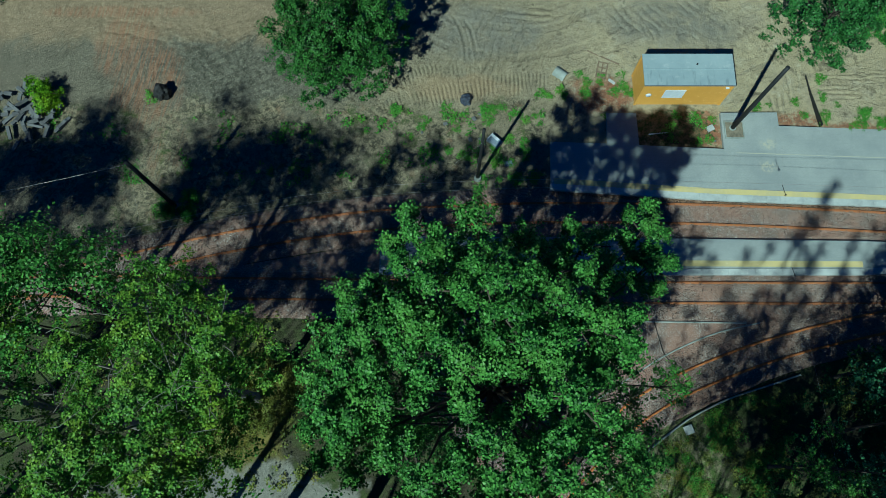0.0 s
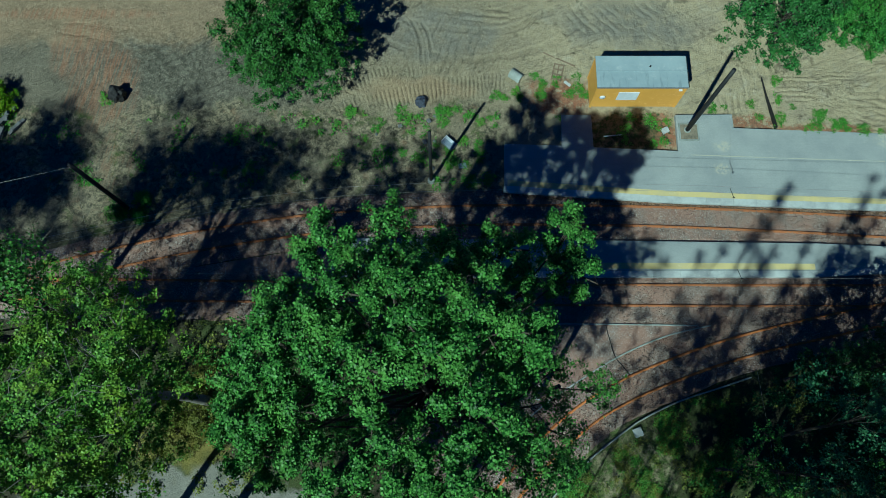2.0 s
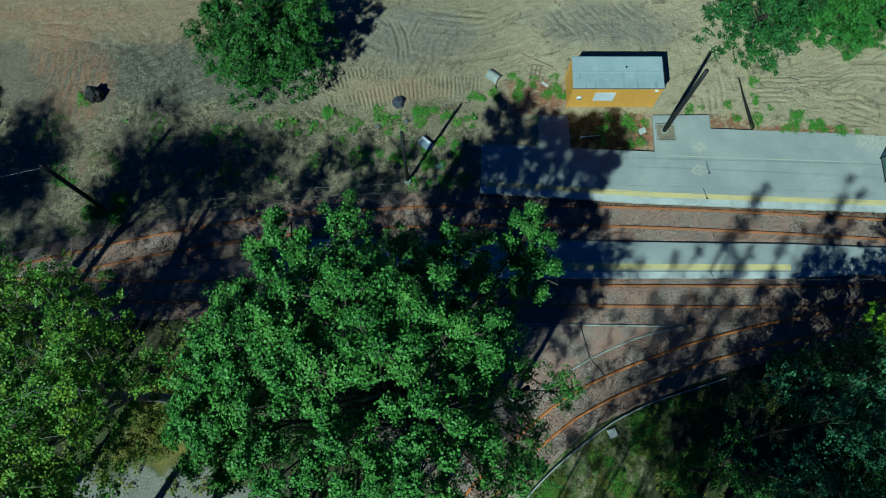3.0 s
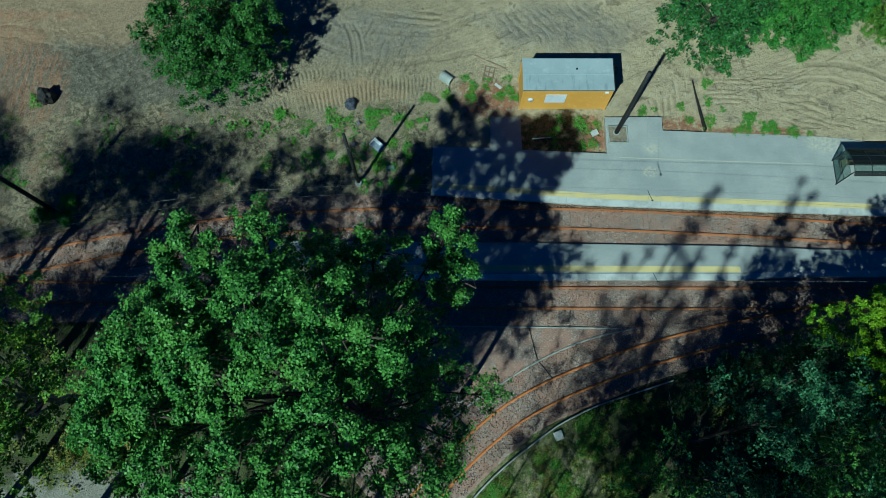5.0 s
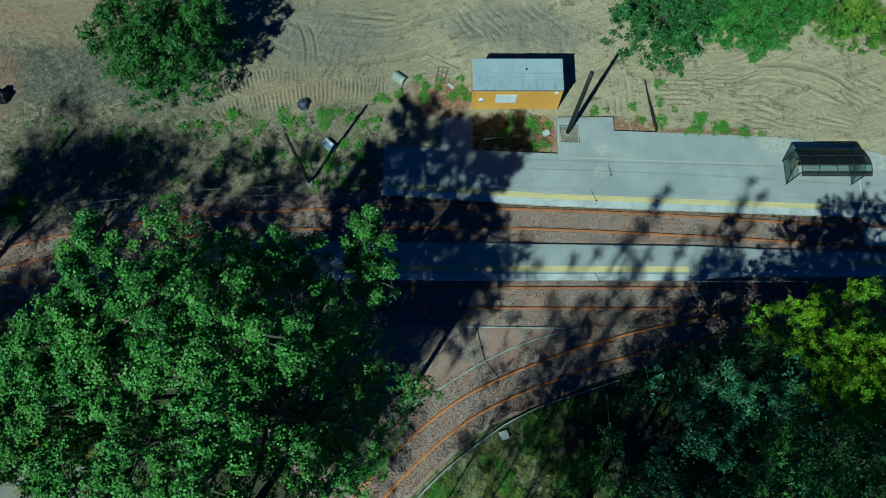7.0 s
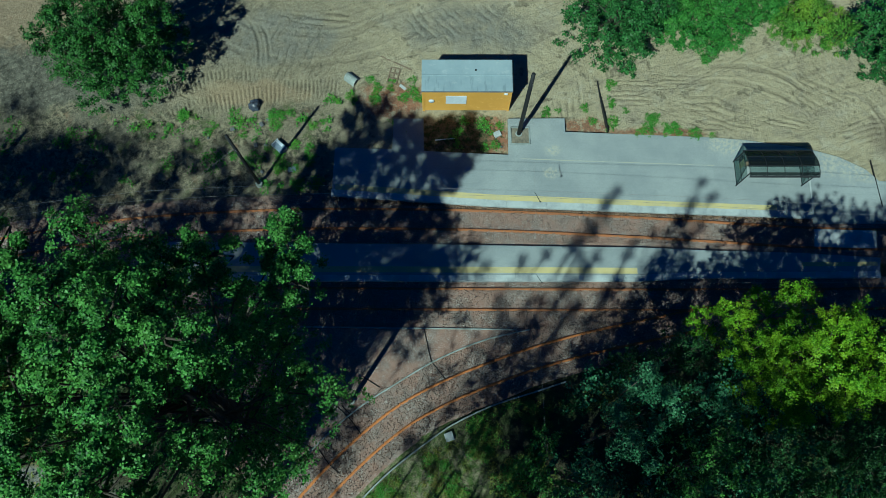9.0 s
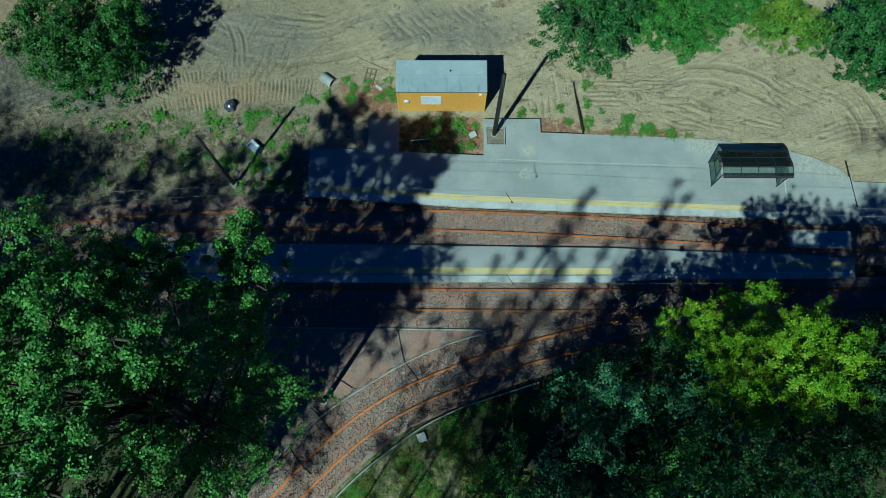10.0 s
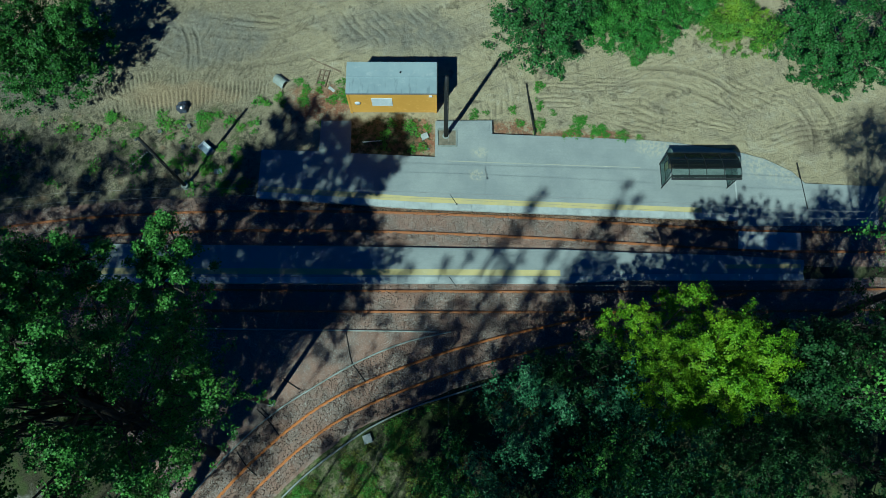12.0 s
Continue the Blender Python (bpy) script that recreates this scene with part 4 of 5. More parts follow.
# high boughs and some whole trees here are added to shade platform and landing
SE_TREES = [((30.2, -1.0), [(30.6, -0.5, 13.5, 1.5), (32.6, -1.2, 13.5, 1.5), (29.0, -1.8, 12.5, 1.2), (31.6, 0.6, 12.5, 1.0)], LEAF_MID),
            ((30.9, 3.0), [(30.9, 3.2, 12, 1.1), (31.6, 2.4, 11, 0.8)], LEAF_BLUE),
            ((23.6, -1.4), [(23.6, -0.6, 14, 1.1), (24.4, -1.8, 14, 1.2), (23.0, -2.4, 13, 1.1)], LEAF_BLUE),
            ((43.0, 2.5), [(43.8, 6.2, 13, 1.9), (44.1, 3.5, 12.5, 2.3), (42.4, 3.1, 11, 1.5), (43.6, 0.7, 13, 2.2), (42.0, 0.2, 12, 2.0), (39.3, -0.6, 12, 1.7), (42.5, 2.0, 19, 1.7), (44.5, 4.2, 18, 1.6), (41.5, -1.0, 20, 1.8), (40.8, 2.6, 19, 1.5), (42.4, 4.8, 19.5, 1.5), (39.2, 3.4, 18.5, 1.2)], LEAF_SHADED),
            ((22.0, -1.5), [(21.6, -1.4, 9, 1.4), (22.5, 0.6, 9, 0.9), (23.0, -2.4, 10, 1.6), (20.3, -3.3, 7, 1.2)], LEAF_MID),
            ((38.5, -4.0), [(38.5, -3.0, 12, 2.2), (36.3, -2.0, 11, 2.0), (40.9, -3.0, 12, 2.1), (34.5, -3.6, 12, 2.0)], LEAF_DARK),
            ((39.9, 3.8), [(39.5, 4.8, 18, 1.5), (41.0, 4.4, 18, 1.5), (39.2, 2.6, 18.5, 1.4), (42.5, 5.2, 18, 1.4), (39.6, 3.4, 9.5, 1.7), (40.6, 5.6, 9, 1.5), (38.9, 6.6, 8, 1.3), (41.5, 7.4, 8.5, 1.4), (40.3, 4.4, 15.5, 1.5), (38.8, 2.4, 16.5, 1.5), (41.6, 6.0, 15, 1.4)], LEAF_SHADED),
            ((30.4, 4.6), [(28.3, 5.0, 9.5, 1.6), (30.6, 5.7, 10.5, 1.6), (33.0, 6.0, 10, 1.6), (29.5, 3.4, 10.5, 1.5), (32.0, 3.8, 11, 1.6), (35.0, 6.6, 9, 1.5), (37.6, 6.4, 10, 1.6)], LEAF_SHADED),
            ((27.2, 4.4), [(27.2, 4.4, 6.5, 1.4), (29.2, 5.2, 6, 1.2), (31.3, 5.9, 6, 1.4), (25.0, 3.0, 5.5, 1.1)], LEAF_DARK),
            ((47.5, 8.0), [(47.5, 8.6, 15.5, 1.3), (46.2, 7.2, 14, 1.4), (48.6, 7.0, 15, 1.4), (47.2, 5.4, 14.5, 1.7)], LEAF_SHADED)]
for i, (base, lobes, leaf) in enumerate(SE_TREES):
    build_tree("young_tree", base, lobes, leaf, "dark green tree in the shady wood", 0.125, 60 if leaf is LEAF_SHADED else 42, 0.85, 0.12, 20 + i, inner=0.3)
# young growth scattered through the shady wood
def build_undergrowth(x0, x1, y0, y1, z0, z1, count, material, label, seed):
    rng_ = np.random.default_rng(seed)
    rows_ = []
    for k in range(count):
        x, y, z = rng_.uniform(x0, x1), rng_.uniform(y0, y1), rng_.uniform(z0, z1)
        wide = rng_.uniform(0.3, 0.75)
        for h in range(int(30 * wide * wide) + 3):
            rows_.append((x + rng_.normal(0, wide), y + rng_.normal(0, wide), max(0.15, z + rng_.normal(0, 0.3)), rng_.uniform(0.13, 0.24)))
    me = leaf_mesh("saplings", rows_, 26, 0.14, material, seed)
    tagged(new("saplings", me), label, "saplings", kind="stuff")


# the wood goes on south and west of the line: mostly unseen trees placed for their shade
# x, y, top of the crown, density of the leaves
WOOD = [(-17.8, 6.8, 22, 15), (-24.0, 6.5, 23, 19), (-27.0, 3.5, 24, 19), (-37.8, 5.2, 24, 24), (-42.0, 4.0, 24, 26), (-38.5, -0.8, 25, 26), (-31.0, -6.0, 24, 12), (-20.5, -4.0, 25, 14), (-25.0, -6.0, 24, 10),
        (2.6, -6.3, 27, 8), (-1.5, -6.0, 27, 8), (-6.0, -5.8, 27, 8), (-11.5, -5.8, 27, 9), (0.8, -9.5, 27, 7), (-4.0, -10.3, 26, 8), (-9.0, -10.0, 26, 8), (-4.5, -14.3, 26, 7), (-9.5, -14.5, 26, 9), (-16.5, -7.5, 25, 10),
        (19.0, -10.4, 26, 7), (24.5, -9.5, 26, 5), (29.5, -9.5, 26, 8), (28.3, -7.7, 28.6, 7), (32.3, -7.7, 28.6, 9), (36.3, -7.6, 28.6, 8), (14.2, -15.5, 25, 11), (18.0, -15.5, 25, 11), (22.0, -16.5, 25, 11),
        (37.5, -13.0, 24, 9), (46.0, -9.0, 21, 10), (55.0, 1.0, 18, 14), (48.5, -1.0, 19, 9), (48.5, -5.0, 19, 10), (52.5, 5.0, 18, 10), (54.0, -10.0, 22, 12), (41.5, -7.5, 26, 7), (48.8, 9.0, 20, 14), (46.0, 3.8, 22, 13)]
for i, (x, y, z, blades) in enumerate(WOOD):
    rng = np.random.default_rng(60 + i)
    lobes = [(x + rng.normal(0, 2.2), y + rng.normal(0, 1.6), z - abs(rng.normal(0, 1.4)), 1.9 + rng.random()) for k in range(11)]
    build_tree("shade_tree", (x, y), lobes, LEAF_MID, "tall green woodland tree added to shade the tram line", 0.15 if y > -8.2 else 0.34, max(blades, 20), 0.7 * min(1.0, blades / (26 if y > 0 else 17)), 0.3, 60 + i, spray=0.5, step=0.5, inner=0.0, tall=0.9)
build_tree("ash_tree", (-20.0, 1.0), [(-18.2, 4.6, 23, 1.5), (-20.5, 3.2, 24, 1.9), (-18.6, 1.2, 24, 1.7), (-21.0, 0.2, 24, 2.0), (-19.0, -1.6, 24, 1.9), (-22.8, 2.4, 23, 1.8), (-21.2, 5.6, 22, 1.7)],
           LEAF_YEL, "yellowish green ash tree in the wood beside the line", 0.11, 55, 0.75, 0.28, 15, inner=0.4, depth=8.0, twigs=1.2, bark=BARK_PALE)
# unseen sparse birches added in the wood to dapple the curve
for i, (x, y, z) in enumerate([(6.5, -14.5, 31), (9.5, -15.5, 33), (12.5, -13.5, 30), (9.5, -8.5, 31), (10.3, -11.3, 29.5), (13.4, -10.8, 29)]):
    rng = np.random.default_rng(150 + i)
    lobes = [(x + rng.normal(0, 1.7), y + rng.normal(0, 1.7), z - 1.0 * k, 0.7 + 0.03 * k) for k in range(13)]
    build_tree("dapple_birch", (x, y), lobes, LEAF_MID, "tall open birch added at the edge of the wood for dappled shade", 0.19, 13, 0.55, 0.08, 150 + i, inner=0.1, depth=1.0, spray=0.34, step=0.45)
# slender poplars in the wood, whose long shadows lie over tracks and platforms
for i, (x, y, z) in enumerate([(14.3, -5.7, 33), (20.8, -5.3, 33), (17.6, -7.2, 31), (24.6, -6.0, 28), (28.5, -6.5, 28)]):
    rng = np.random.default_rng(130 + i)
    lobes = [(x + rng.normal(0, 0.65), y + rng.normal(0, 0.65), z - 0.66 * k, 0.42 + 0.022 * k) for k in range(28)]
    build_tree("poplar_tree", (x, y), lobes, LEAF_MID, "tall slender poplar at the edge of the wood", 0.17, 16, 0.6, 0.06, 130 + i, inner=0.2, depth=1.0, spray=0.32, step=0.35)
# added low leaves that darken bare floor where deep shade lies
build_undergrowth(28.5, 46.0, -4.0, 3.5, 0.4, 2.4, 330, LEAF_SHADED, "shade-toned undergrowth added over the woodland floor", 304)
build_undergrowth(22.5, 46.0, -4.5, 4.5, 3.0, 12.0, 85, LEAF_BLUE, "scattered bluish green saplings on the dark woodland floor", 301)
build_undergrowth(34.0, 45.0, 2.0, 8.4, 1.0, 8.0, 90, LEAF_BLUE, "scattered bluish green saplings on the dark woodland floor", 302)
build_undergrowth(-2.0, 6.4, -1.0, 9.5, 2.0, 9.0, 190, LEAF_MID, "scattered green saplings in the shade of the tall trees", 303)
build_tree("walnut_tree", (29.6, 31.0), [(29.0, 30.5, 6.5, 2.3), (30.9, 29.7, 5.5, 1.6), (27.2, 31.9, 6, 1.7), (31.8, 31.9, 6.2, 1.8), (30.0, 33.4, 6.5, 2.4), (28.2, 33.6, 6.2, 1.8)],
           LEAF_DARK, "dark green tree overhanging the sandy yard", 0.16, 60, 1.1, 0.2, 9, inner=0.7, split=1.3, tall=1.2, tuft=0.88)
build_tree("shrub", (37.4, 32.4), [(35.7, 32.2, 3.4, 2.0), (38.8, 32.4, 3.5, 2.0), (37.4, 31.0, 2.4, 1.5), (40.8, 33.6, 3, 1.7), (35.4, 34.4, 4, 2.4), (39, 34.8, 4, 2.6), (41.9, 34.9, 3, 1.9), (34.0, 32.9, 3.0, 1.6)],
           LEAF_HEDGE, "spreading green shrub at the edge of the sand", 0.13, 55, 1.1, 0.08, 10, "shrub", split=1.3, inner=0.9)
build_tree("shrub", (45.6, 32.2), [(43.9, 32.1, 2.6, 1.6), (45.7, 31.9, 3.4, 1.8), (47.5, 31.4, 3, 1.3), (45, 34, 3.5, 2.2)],
           LEAF_YEL, "pale yellowish green shrub at the edge of the sand", 0.11, 62, 1.5, 0.08, 11, "shrub")
build_tree("broadleaf_tree", (52.2, 30.0), [(51.4, 29.8, 5.6, 2.3), (53.6, 28.4, 4.5, 1.9), (50.3, 28.9, 4.4, 1.4), (49.3, 31.4, 5.4, 2.0), (54.6, 31.2, 5.8, 2.6), (52.4, 27.3, 3.4, 1.2), (57, 30.0, 5.5, 2.4), (51.0, 33.2, 6.0, 2.2)],
           LEAF_DARK, "green tree at the far edge of the sandy yard", 0.16, 62, 1.1, 0.18, 12, inner=0.7, split=1.3, tall=1.2, tuft=0.88)

build_tree("shrub", (-37.0, 35.6), [(-36.2, 35.2, 1.2, 1.3), (-38.4, 35.8, 1.6, 1.7), (-34.6, 35.9, 1.0, 1.1)], LEAF_DARK, "low green shrub at the edge of the bare earth", 0.11, 50, 1.1, 0.06, 16, "shrub")

# ---- container, masts, shelter ----
def build_container():
    c = thing("site_container", 18.2, 26.55, 0.0, label="orange steel site container with a grey-blue sheet roof", category="container")
    part("body", box(bmesh.new(), -3.3, 3.3, -1.24, 1.24, 0.05, 3.12, 0.02), ORANGE, c)
    roof = bmesh.new()
    box(roof, -3.34, 3.34, -1.28, 1.28, 3.123, 3.25, 0.015)
    top = part("roof", roof, ROOF, c)
    part("roof_seam", box(bmesh.new(), -3.33, 3.33, -0.03, 0.03, 3.253, 3.28), ROOF, top)
    for x, y in ((0.65, 0.40),):
        part("roof_vent", tube(bmesh.new(), [(x, y, 3.24), (x, y, 3.33)], [0.07, 0.06], 10), STEEL_DARK, top)
    part("edge_trim", box(bmesh.new(), 3.343, 3.40, -1.28, 1.28, 3.07, 3.26), STEEL_DARK, c)
    part("gutter", box(bmesh.new(), -3.34, 3.34, -1.35, -1.283, 3.15, 3.23), STEEL_GREY, c)
    part("lamp", box(bmesh.new(), 2.75, 3.0, -1.36, -1.243, 2.75, 2.86, 0.01), WHITE, c, "small white wall lamp")
    part("wall_cap", tube(bmesh.new(), [(-2.62, -1.243, 1.62), (-2.62, -1.32, 1.62)], [0.24, 0.19], 16), WHITE, c, "round white ventilation cap", True)
    for x in (-3.25, 3.25):
        for y in (-1.19, 1.19):
            part("corner_post", box(bmesh.new(), x - 0.08, x + 0.08, y - 0.08, y + 0.08, -0.02, 3.12), ORANGE, c)
    part("window", box(bmesh.new(), -1.55, 0.0, -1.275, -1.235, 1.2, 2.4, 0.01), WHITE, c, "white closed window shutter")


build_container()


def mast(x, y, height, lean=(0, 0), label="", r=0.17):
    m_ = thing("catenary_mast", x, y, 0.0, label=label, category="mast", group="tram line masts")
    part("pole", tube(bmesh.new(), [(0, 0, -0.2), (0, 0, height * 0.5), (0, 0, height)], [r, r * 0.93, r * 0.82], 12), STEEL_DARK, m_, "", True)
    part("foundation", tube(bmesh.new(), [(0, 0, -0.2), (0, 0, 0.3), (0, 0, 0.34)], [0.27, 0.27, 0.24], 14), KERB, m_)
    return m_


mast(22.22, 23.25, 9.3, label="dark steel overhead-line mast in a square kerbed bed")
mast(2.7, 19.2, 8.7, label="dark steel overhead-line mast among weeds", r=0.13)
mast(-19.7, 16.95, 8.8, label="dark steel overhead-line mast with a shrub at its foot")
mast(10.14, 3.3, 9.0, label="grey overhead-line mast half hidden by leaves")


def build_shelter():
    s = thing("tram_shelter", 40.8, 19.9, 0.28, label="tram shelter with curved smoked roof and glass sides", category="shelter")
    L, D = 5.0, 1.15

    def arch(t):
        """A point of the roof's arch; t runs from the front (0) to the back (1)."""
        return (-D + 2 * D * t, 2.25 + 0.55 * math.sin(math.pi * (0.18 + 0.82 * t)) - 0.30 * t)

    def sheet(t0, t1, n, thick=0.02):
        bm = bmesh.new()
        prof = [arch(t0 + (t1 - t0) * k / n) for k in range(n + 1)]
        loop = prof + [(y, z - thick) for y, z in reversed(prof)]
        ends = [[bm.verts.new((x, y, z)) for y, z in loop] for x in (-L / 2, L / 2)]
        m_ = len(loop)
        for k in range(m_):
            bm.faces.new((ends[0][k], ends[1][k], ends[1][(k + 1) % m_], ends[0][(k + 1) % m_]))
        return bm
    part("roof_sheet", sheet(0.36, 1.0, 10), SMOKED, s, "smoked curved roof sheet")
    part("roof_light", sheet(0.15, 0.355, 4), CLEAR, s, "clear strip in the roof")
    part("front_beam", sheet(0.0, 0.05, 2, 0.08), STEEL_DARK, s)
    part("front_sheet", sheet(0.055, 0.145, 3), SMOKED, s, "smoked front strip of the roof")
    for k in range(5):
        x = -L / 2 + k * L / 4
        part("rib", tube(bmesh.new(), [(x, arch(t / 12)[0], arch(t / 12)[1] + 0.012) for t in range(13)], [0.028] * 13, 6), STEEL_DARK, s)
    for t in (0.36, 0.7, 1.0):
        y, z = arch(t)
        part("purlin", tube(bmesh.new(), [(-L / 2, y, z), (L / 2, y, z)], [0.03, 0.03], 6), STEEL_DARK, s)
    for x in (-L / 2 + 0.05, -L / 6, L / 6, L / 2 - 0.05):
        part("post", tube(bmesh.new(), [(x, D - 0.1, 0), (x, D - 0.1, arch(0.95)[1])], [0.04, 0.04], 8), STEEL_DARK, s)
    for x in (-L / 2 + 0.05, L / 2 - 0.05):
        part("front_post", tube(bmesh.new(), [(x, -D + 0.3, 0), (x, -D + 0.3, arch(0.15)[1])], [0.04, 0.04], 8), STEEL_DARK, s)
        part("side_pane", box(bmesh.new(), x - 0.006, x + 0.006, -D + 0.34, D - 0.15, 0.15, 2.1), CLEAR, s)
        part("side_rail", tube(bmesh.new(), [(x, -D + 0.3, 0.15), (x, D - 0.1, 0.15)], [0.025, 0.025], 6), STEEL_DARK, s)
        part("side_rail", tube(bmesh.new(), [(x, -D + 0.3, 1.1), (x, D - 0.1, 1.1)], [0.025, 0.025], 6), STEEL_DARK, s)
    for k in range(3):
        x0 = -L / 2 + 0.1 + k * L / 3
        part("back_pane", box(bmesh.new(), x0, x0 + L / 3 - 0.1, D - 0.106, D - 0.094, 0.15, 2.0), CLEAR, s)
    part("bench", box(bmesh.new(), -L / 2 + 0.4, L / 2 - 0.6, D - 0.62, D - 0.25, 0.42, 0.47, 0.01), TIMBER, s)
    for x in (-1.6, 0.0, 1.4):
        part("bench_leg", box(bmesh.new(), x - 0.03, x + 0.03, D - 0.5, D - 0.4, 0.0, 0.42), STEEL_DARK, s)
    part("timetable", box(bmesh.new(), -L / 2 + 0.07, -L / 2 + 0.11, 0.1, 0.6, 0.9, 1.7, 0.01), YELLOW, s, "yellow timetable board")


build_shelter()


# ---- overhead wires ----
def wire(name, points, r, label, parent=None, sag=0.0):
    pts = []
    for a, b in zip(points, points[1:]):
        a, b = Vector(a), Vector(b)
        for k in range(6):
            t = k / 6
            pts.append(a.lerp(b, t) - Vector((0, 0, sag * 4 * t * (1 - t))))
    pts.append(Vector(points[-1]))
    ob = part(name, tube(bmesh.new(), pts, [r] * len(pts), 5), WIRE, parent, label)
    return ob if parent else tagged(ob, category="wire", group="overhead wires")


WIRE = worn("copper_wire", (0.42, 0.40, 0.38), (0.24, 0.22, 0.20), (0.55, 0.52, 0.50), 6, 0.4, 0.5, 0.0)
step_u = UPPER[::6]
wire("contact_wire", [(x, y, 5.5) for x, y in step_u], 0.008, "thin bare overhead contact wire above the track")
wire("catenary_wire", [(x, y + 0.15, 6.5 + 0.25 * math.cos(x * 0.16)) for x, y in step_u], 0.009, "thin bare overhead carrying wire above the track")
wire("contact_wire", [(x, y, 5.5) for x, y in LOWER[::8]], 0.0055, "thin bare overhead contact wire above the track")
wire("span_wire", [(22.22, 23.1, 8.6), (22.46, 16.4, 6.15), (22.36, 10.87, 6.12), (22.3, -3.2, 8.6)], 0.0035, "steel span wire slung across the tracks")
mast(22.3, -3.4, 9.0, label="dark steel overhead-line mast hidden in the wood")
for x, y in ((22.9, 15.95), (22.8, 10.42)):
    h = thing("wire_hanger", x, y, 5.5, label="dark hanger clamp holding the contact wire", category="hanger", group="wire hangers")
    part("rod", tube(bmesh.new(), [(0, 0, 0.0), (-0.22, 0.22, 0.3), (-0.45, 0.45, 0.62)], [0.022, 0.02, 0.018], 6), STEEL_DARK, h)
    part("clamp", box(bmesh.new(), -0.06, 0.06, -0.03, 0.03, -0.06, 0.05, 0.01), STEEL_DARK, h)
wire("span_wire", [(2.7, 19.05, 7.0), (-1.4, 16.2, 5.7)], 0.0035, "steel pull-off wire from the mast to the contact wire")
wire("span_wire", [(2.7, 19.05, 7.0), (5.9, 16.5, 5.7)], 0.0035, "steel pull-off wire from the mast to the contact wire")
wire("span_wire", [(-19.7, 16.8, 8.2), (-19.6, 13.2, 5.6)], 0.0035, "steel pull-off wire from the mast to the contact wire")
wire("feeder_wire", [(-19.7, 16.95, 8.4), (-44, 12.2, 7.6)], 0.011, "pale feeder wire slung from the mast", sag=0.5)

# ---- bed round the mast, low sheet wall ----
bed = thing("mast_bed", 22.31, 23.06, 0.28, label="square kerbed bed of gravel round a mast on the platform", category="planter")
for x0, x1, y0, y1 in ((-0.74, 0.74, -0.71, -0.63), (-0.74, 0.74, 0.63, 0.71), (-0.74, -0.66, -0.63, 0.63), (0.66, 0.74, -0.63, 0.63)):
    part("kerb_stone", box(bmesh.new(), x0, x1, y0, y1, -0.02, 0.12, 0.01), KERB, bed)
part("gravel", box(bmesh.new(), -0.66, 0.66, -0.63, 0.63, -0.02, 0.03), worn("bed_gravel", (0.21, 0.185, 0.135), (0.11, 0.10, 0.075), (0.36, 0.33, 0.26), 9, 0.9, relief=0.6), bed)

bm = bmesh.new()
outline = [(28.50, 27.8, 0.12), (28.62, 26.5, 0.2), (28.80, 25.0, 0.38), (29.02, 23.42, 0.5)]
lo = [[bm.verts.new((x + d, y, -0.15)) for x, y, h in outline] for d in (0, 0.06)]
hi = [[bm.verts.new((x + d, y, h)) for x, y, h in outline] for d in (0, 0.06)]
for k in range(3):
    bm.faces.new((lo[0][k], hi[0][k], hi[0][k + 1], lo[0][k + 1]))
    bm.faces.new((lo[1][k], lo[1][k + 1], hi[1][k + 1], hi[1][k]))
    bm.faces.new((hi[0][k], hi[1][k], hi[1][k + 1], hi[0][k + 1]))
for k in (0, 3):
    bm.faces.new((lo[0][k], hi[0][k], hi[1][k], lo[1][k]))
tagged(part("retaining_board", bm, STEEL_DARK), "low dark wooden board holding back sand", "retaining wall")

FADED = worn("faded_paint", (0.36, 0.36, 0.29), (0.30, 0.32, 0.30), (0.58, 0.56, 0.44), 2.0)
# ---- painted and worn marks on the platform ----
painted_line([(22.3, 21.2), (29.5, 20.93), (36.9, 20.68)], 0.07, 0.28, platform_a, "faded_line", FADED)


# ---- loose things on the earth ----
def block(name, x, y, z, sx, sy, sz, turn, material, label, category, group="", tilt=0.0, bevel=0.03):
    ob = part(name, box(bmesh.new(), -sx / 2, sx / 2, -sy / 2, sy / 2, 0, sz, bevel), material)
    for v in ob.data.vertices:
        v.co += 0.04 * min(sx, sy) * noise.noise_vector(v.co * 3 + Vector((x, y, 0)))
    ob.matrix_basis = pose(x, y, z, tilt, tilt * 0.5, turn)
    return tagged(ob, label, category, group)


def build_channel():
    c = thing("concrete_channel", 9.3, 27.95, -0.05, -38, label="pale half-round concrete channel lying upturned on the sand", category="channel")
    arc_ = [(0.40 * math.cos(a), 0.52 * math.sin(a)) for a in np.linspace(0, math.pi, 13)]
    inner_ = [(0.32 * math.cos(a), 0.44 * math.sin(a)) for a in np.linspace(math.pi, 0, 13)]
    part("shell", sweep(bmesh.new(), np.array([(-0.5, 0.0), (0.0, 0.0), (0.5, 0.0)]), arc_ + inner_), KERB, c)


build_channel()
board = thing("cool_box", 4.06, 22.15, 0.0, -42, label="discarded blue plastic box with white edges among weeds", category="box")
part("body", box(bmesh.new(), -0.5, 0.5, -0.33, 0.33, -0.03, 0.38, 0.03), BLUE_TINT, board)
part("lid", box(bmesh.new(), -0.48, 0.18, 0.08, 0.30, 0.383, 0.41, 0.01), WHITE, board, "white lid half")
part("rim", box(bmesh.new(), -0.56, -0.503, -0.34, 0.34, 0.0, 0.42, 0.01), WHITE, board, "white end strip")
pallet = thing("pallet", 12.57, 28.25, 0.0, -13, label="weathered wooden pallet frame lying on weeds", category="pallet")
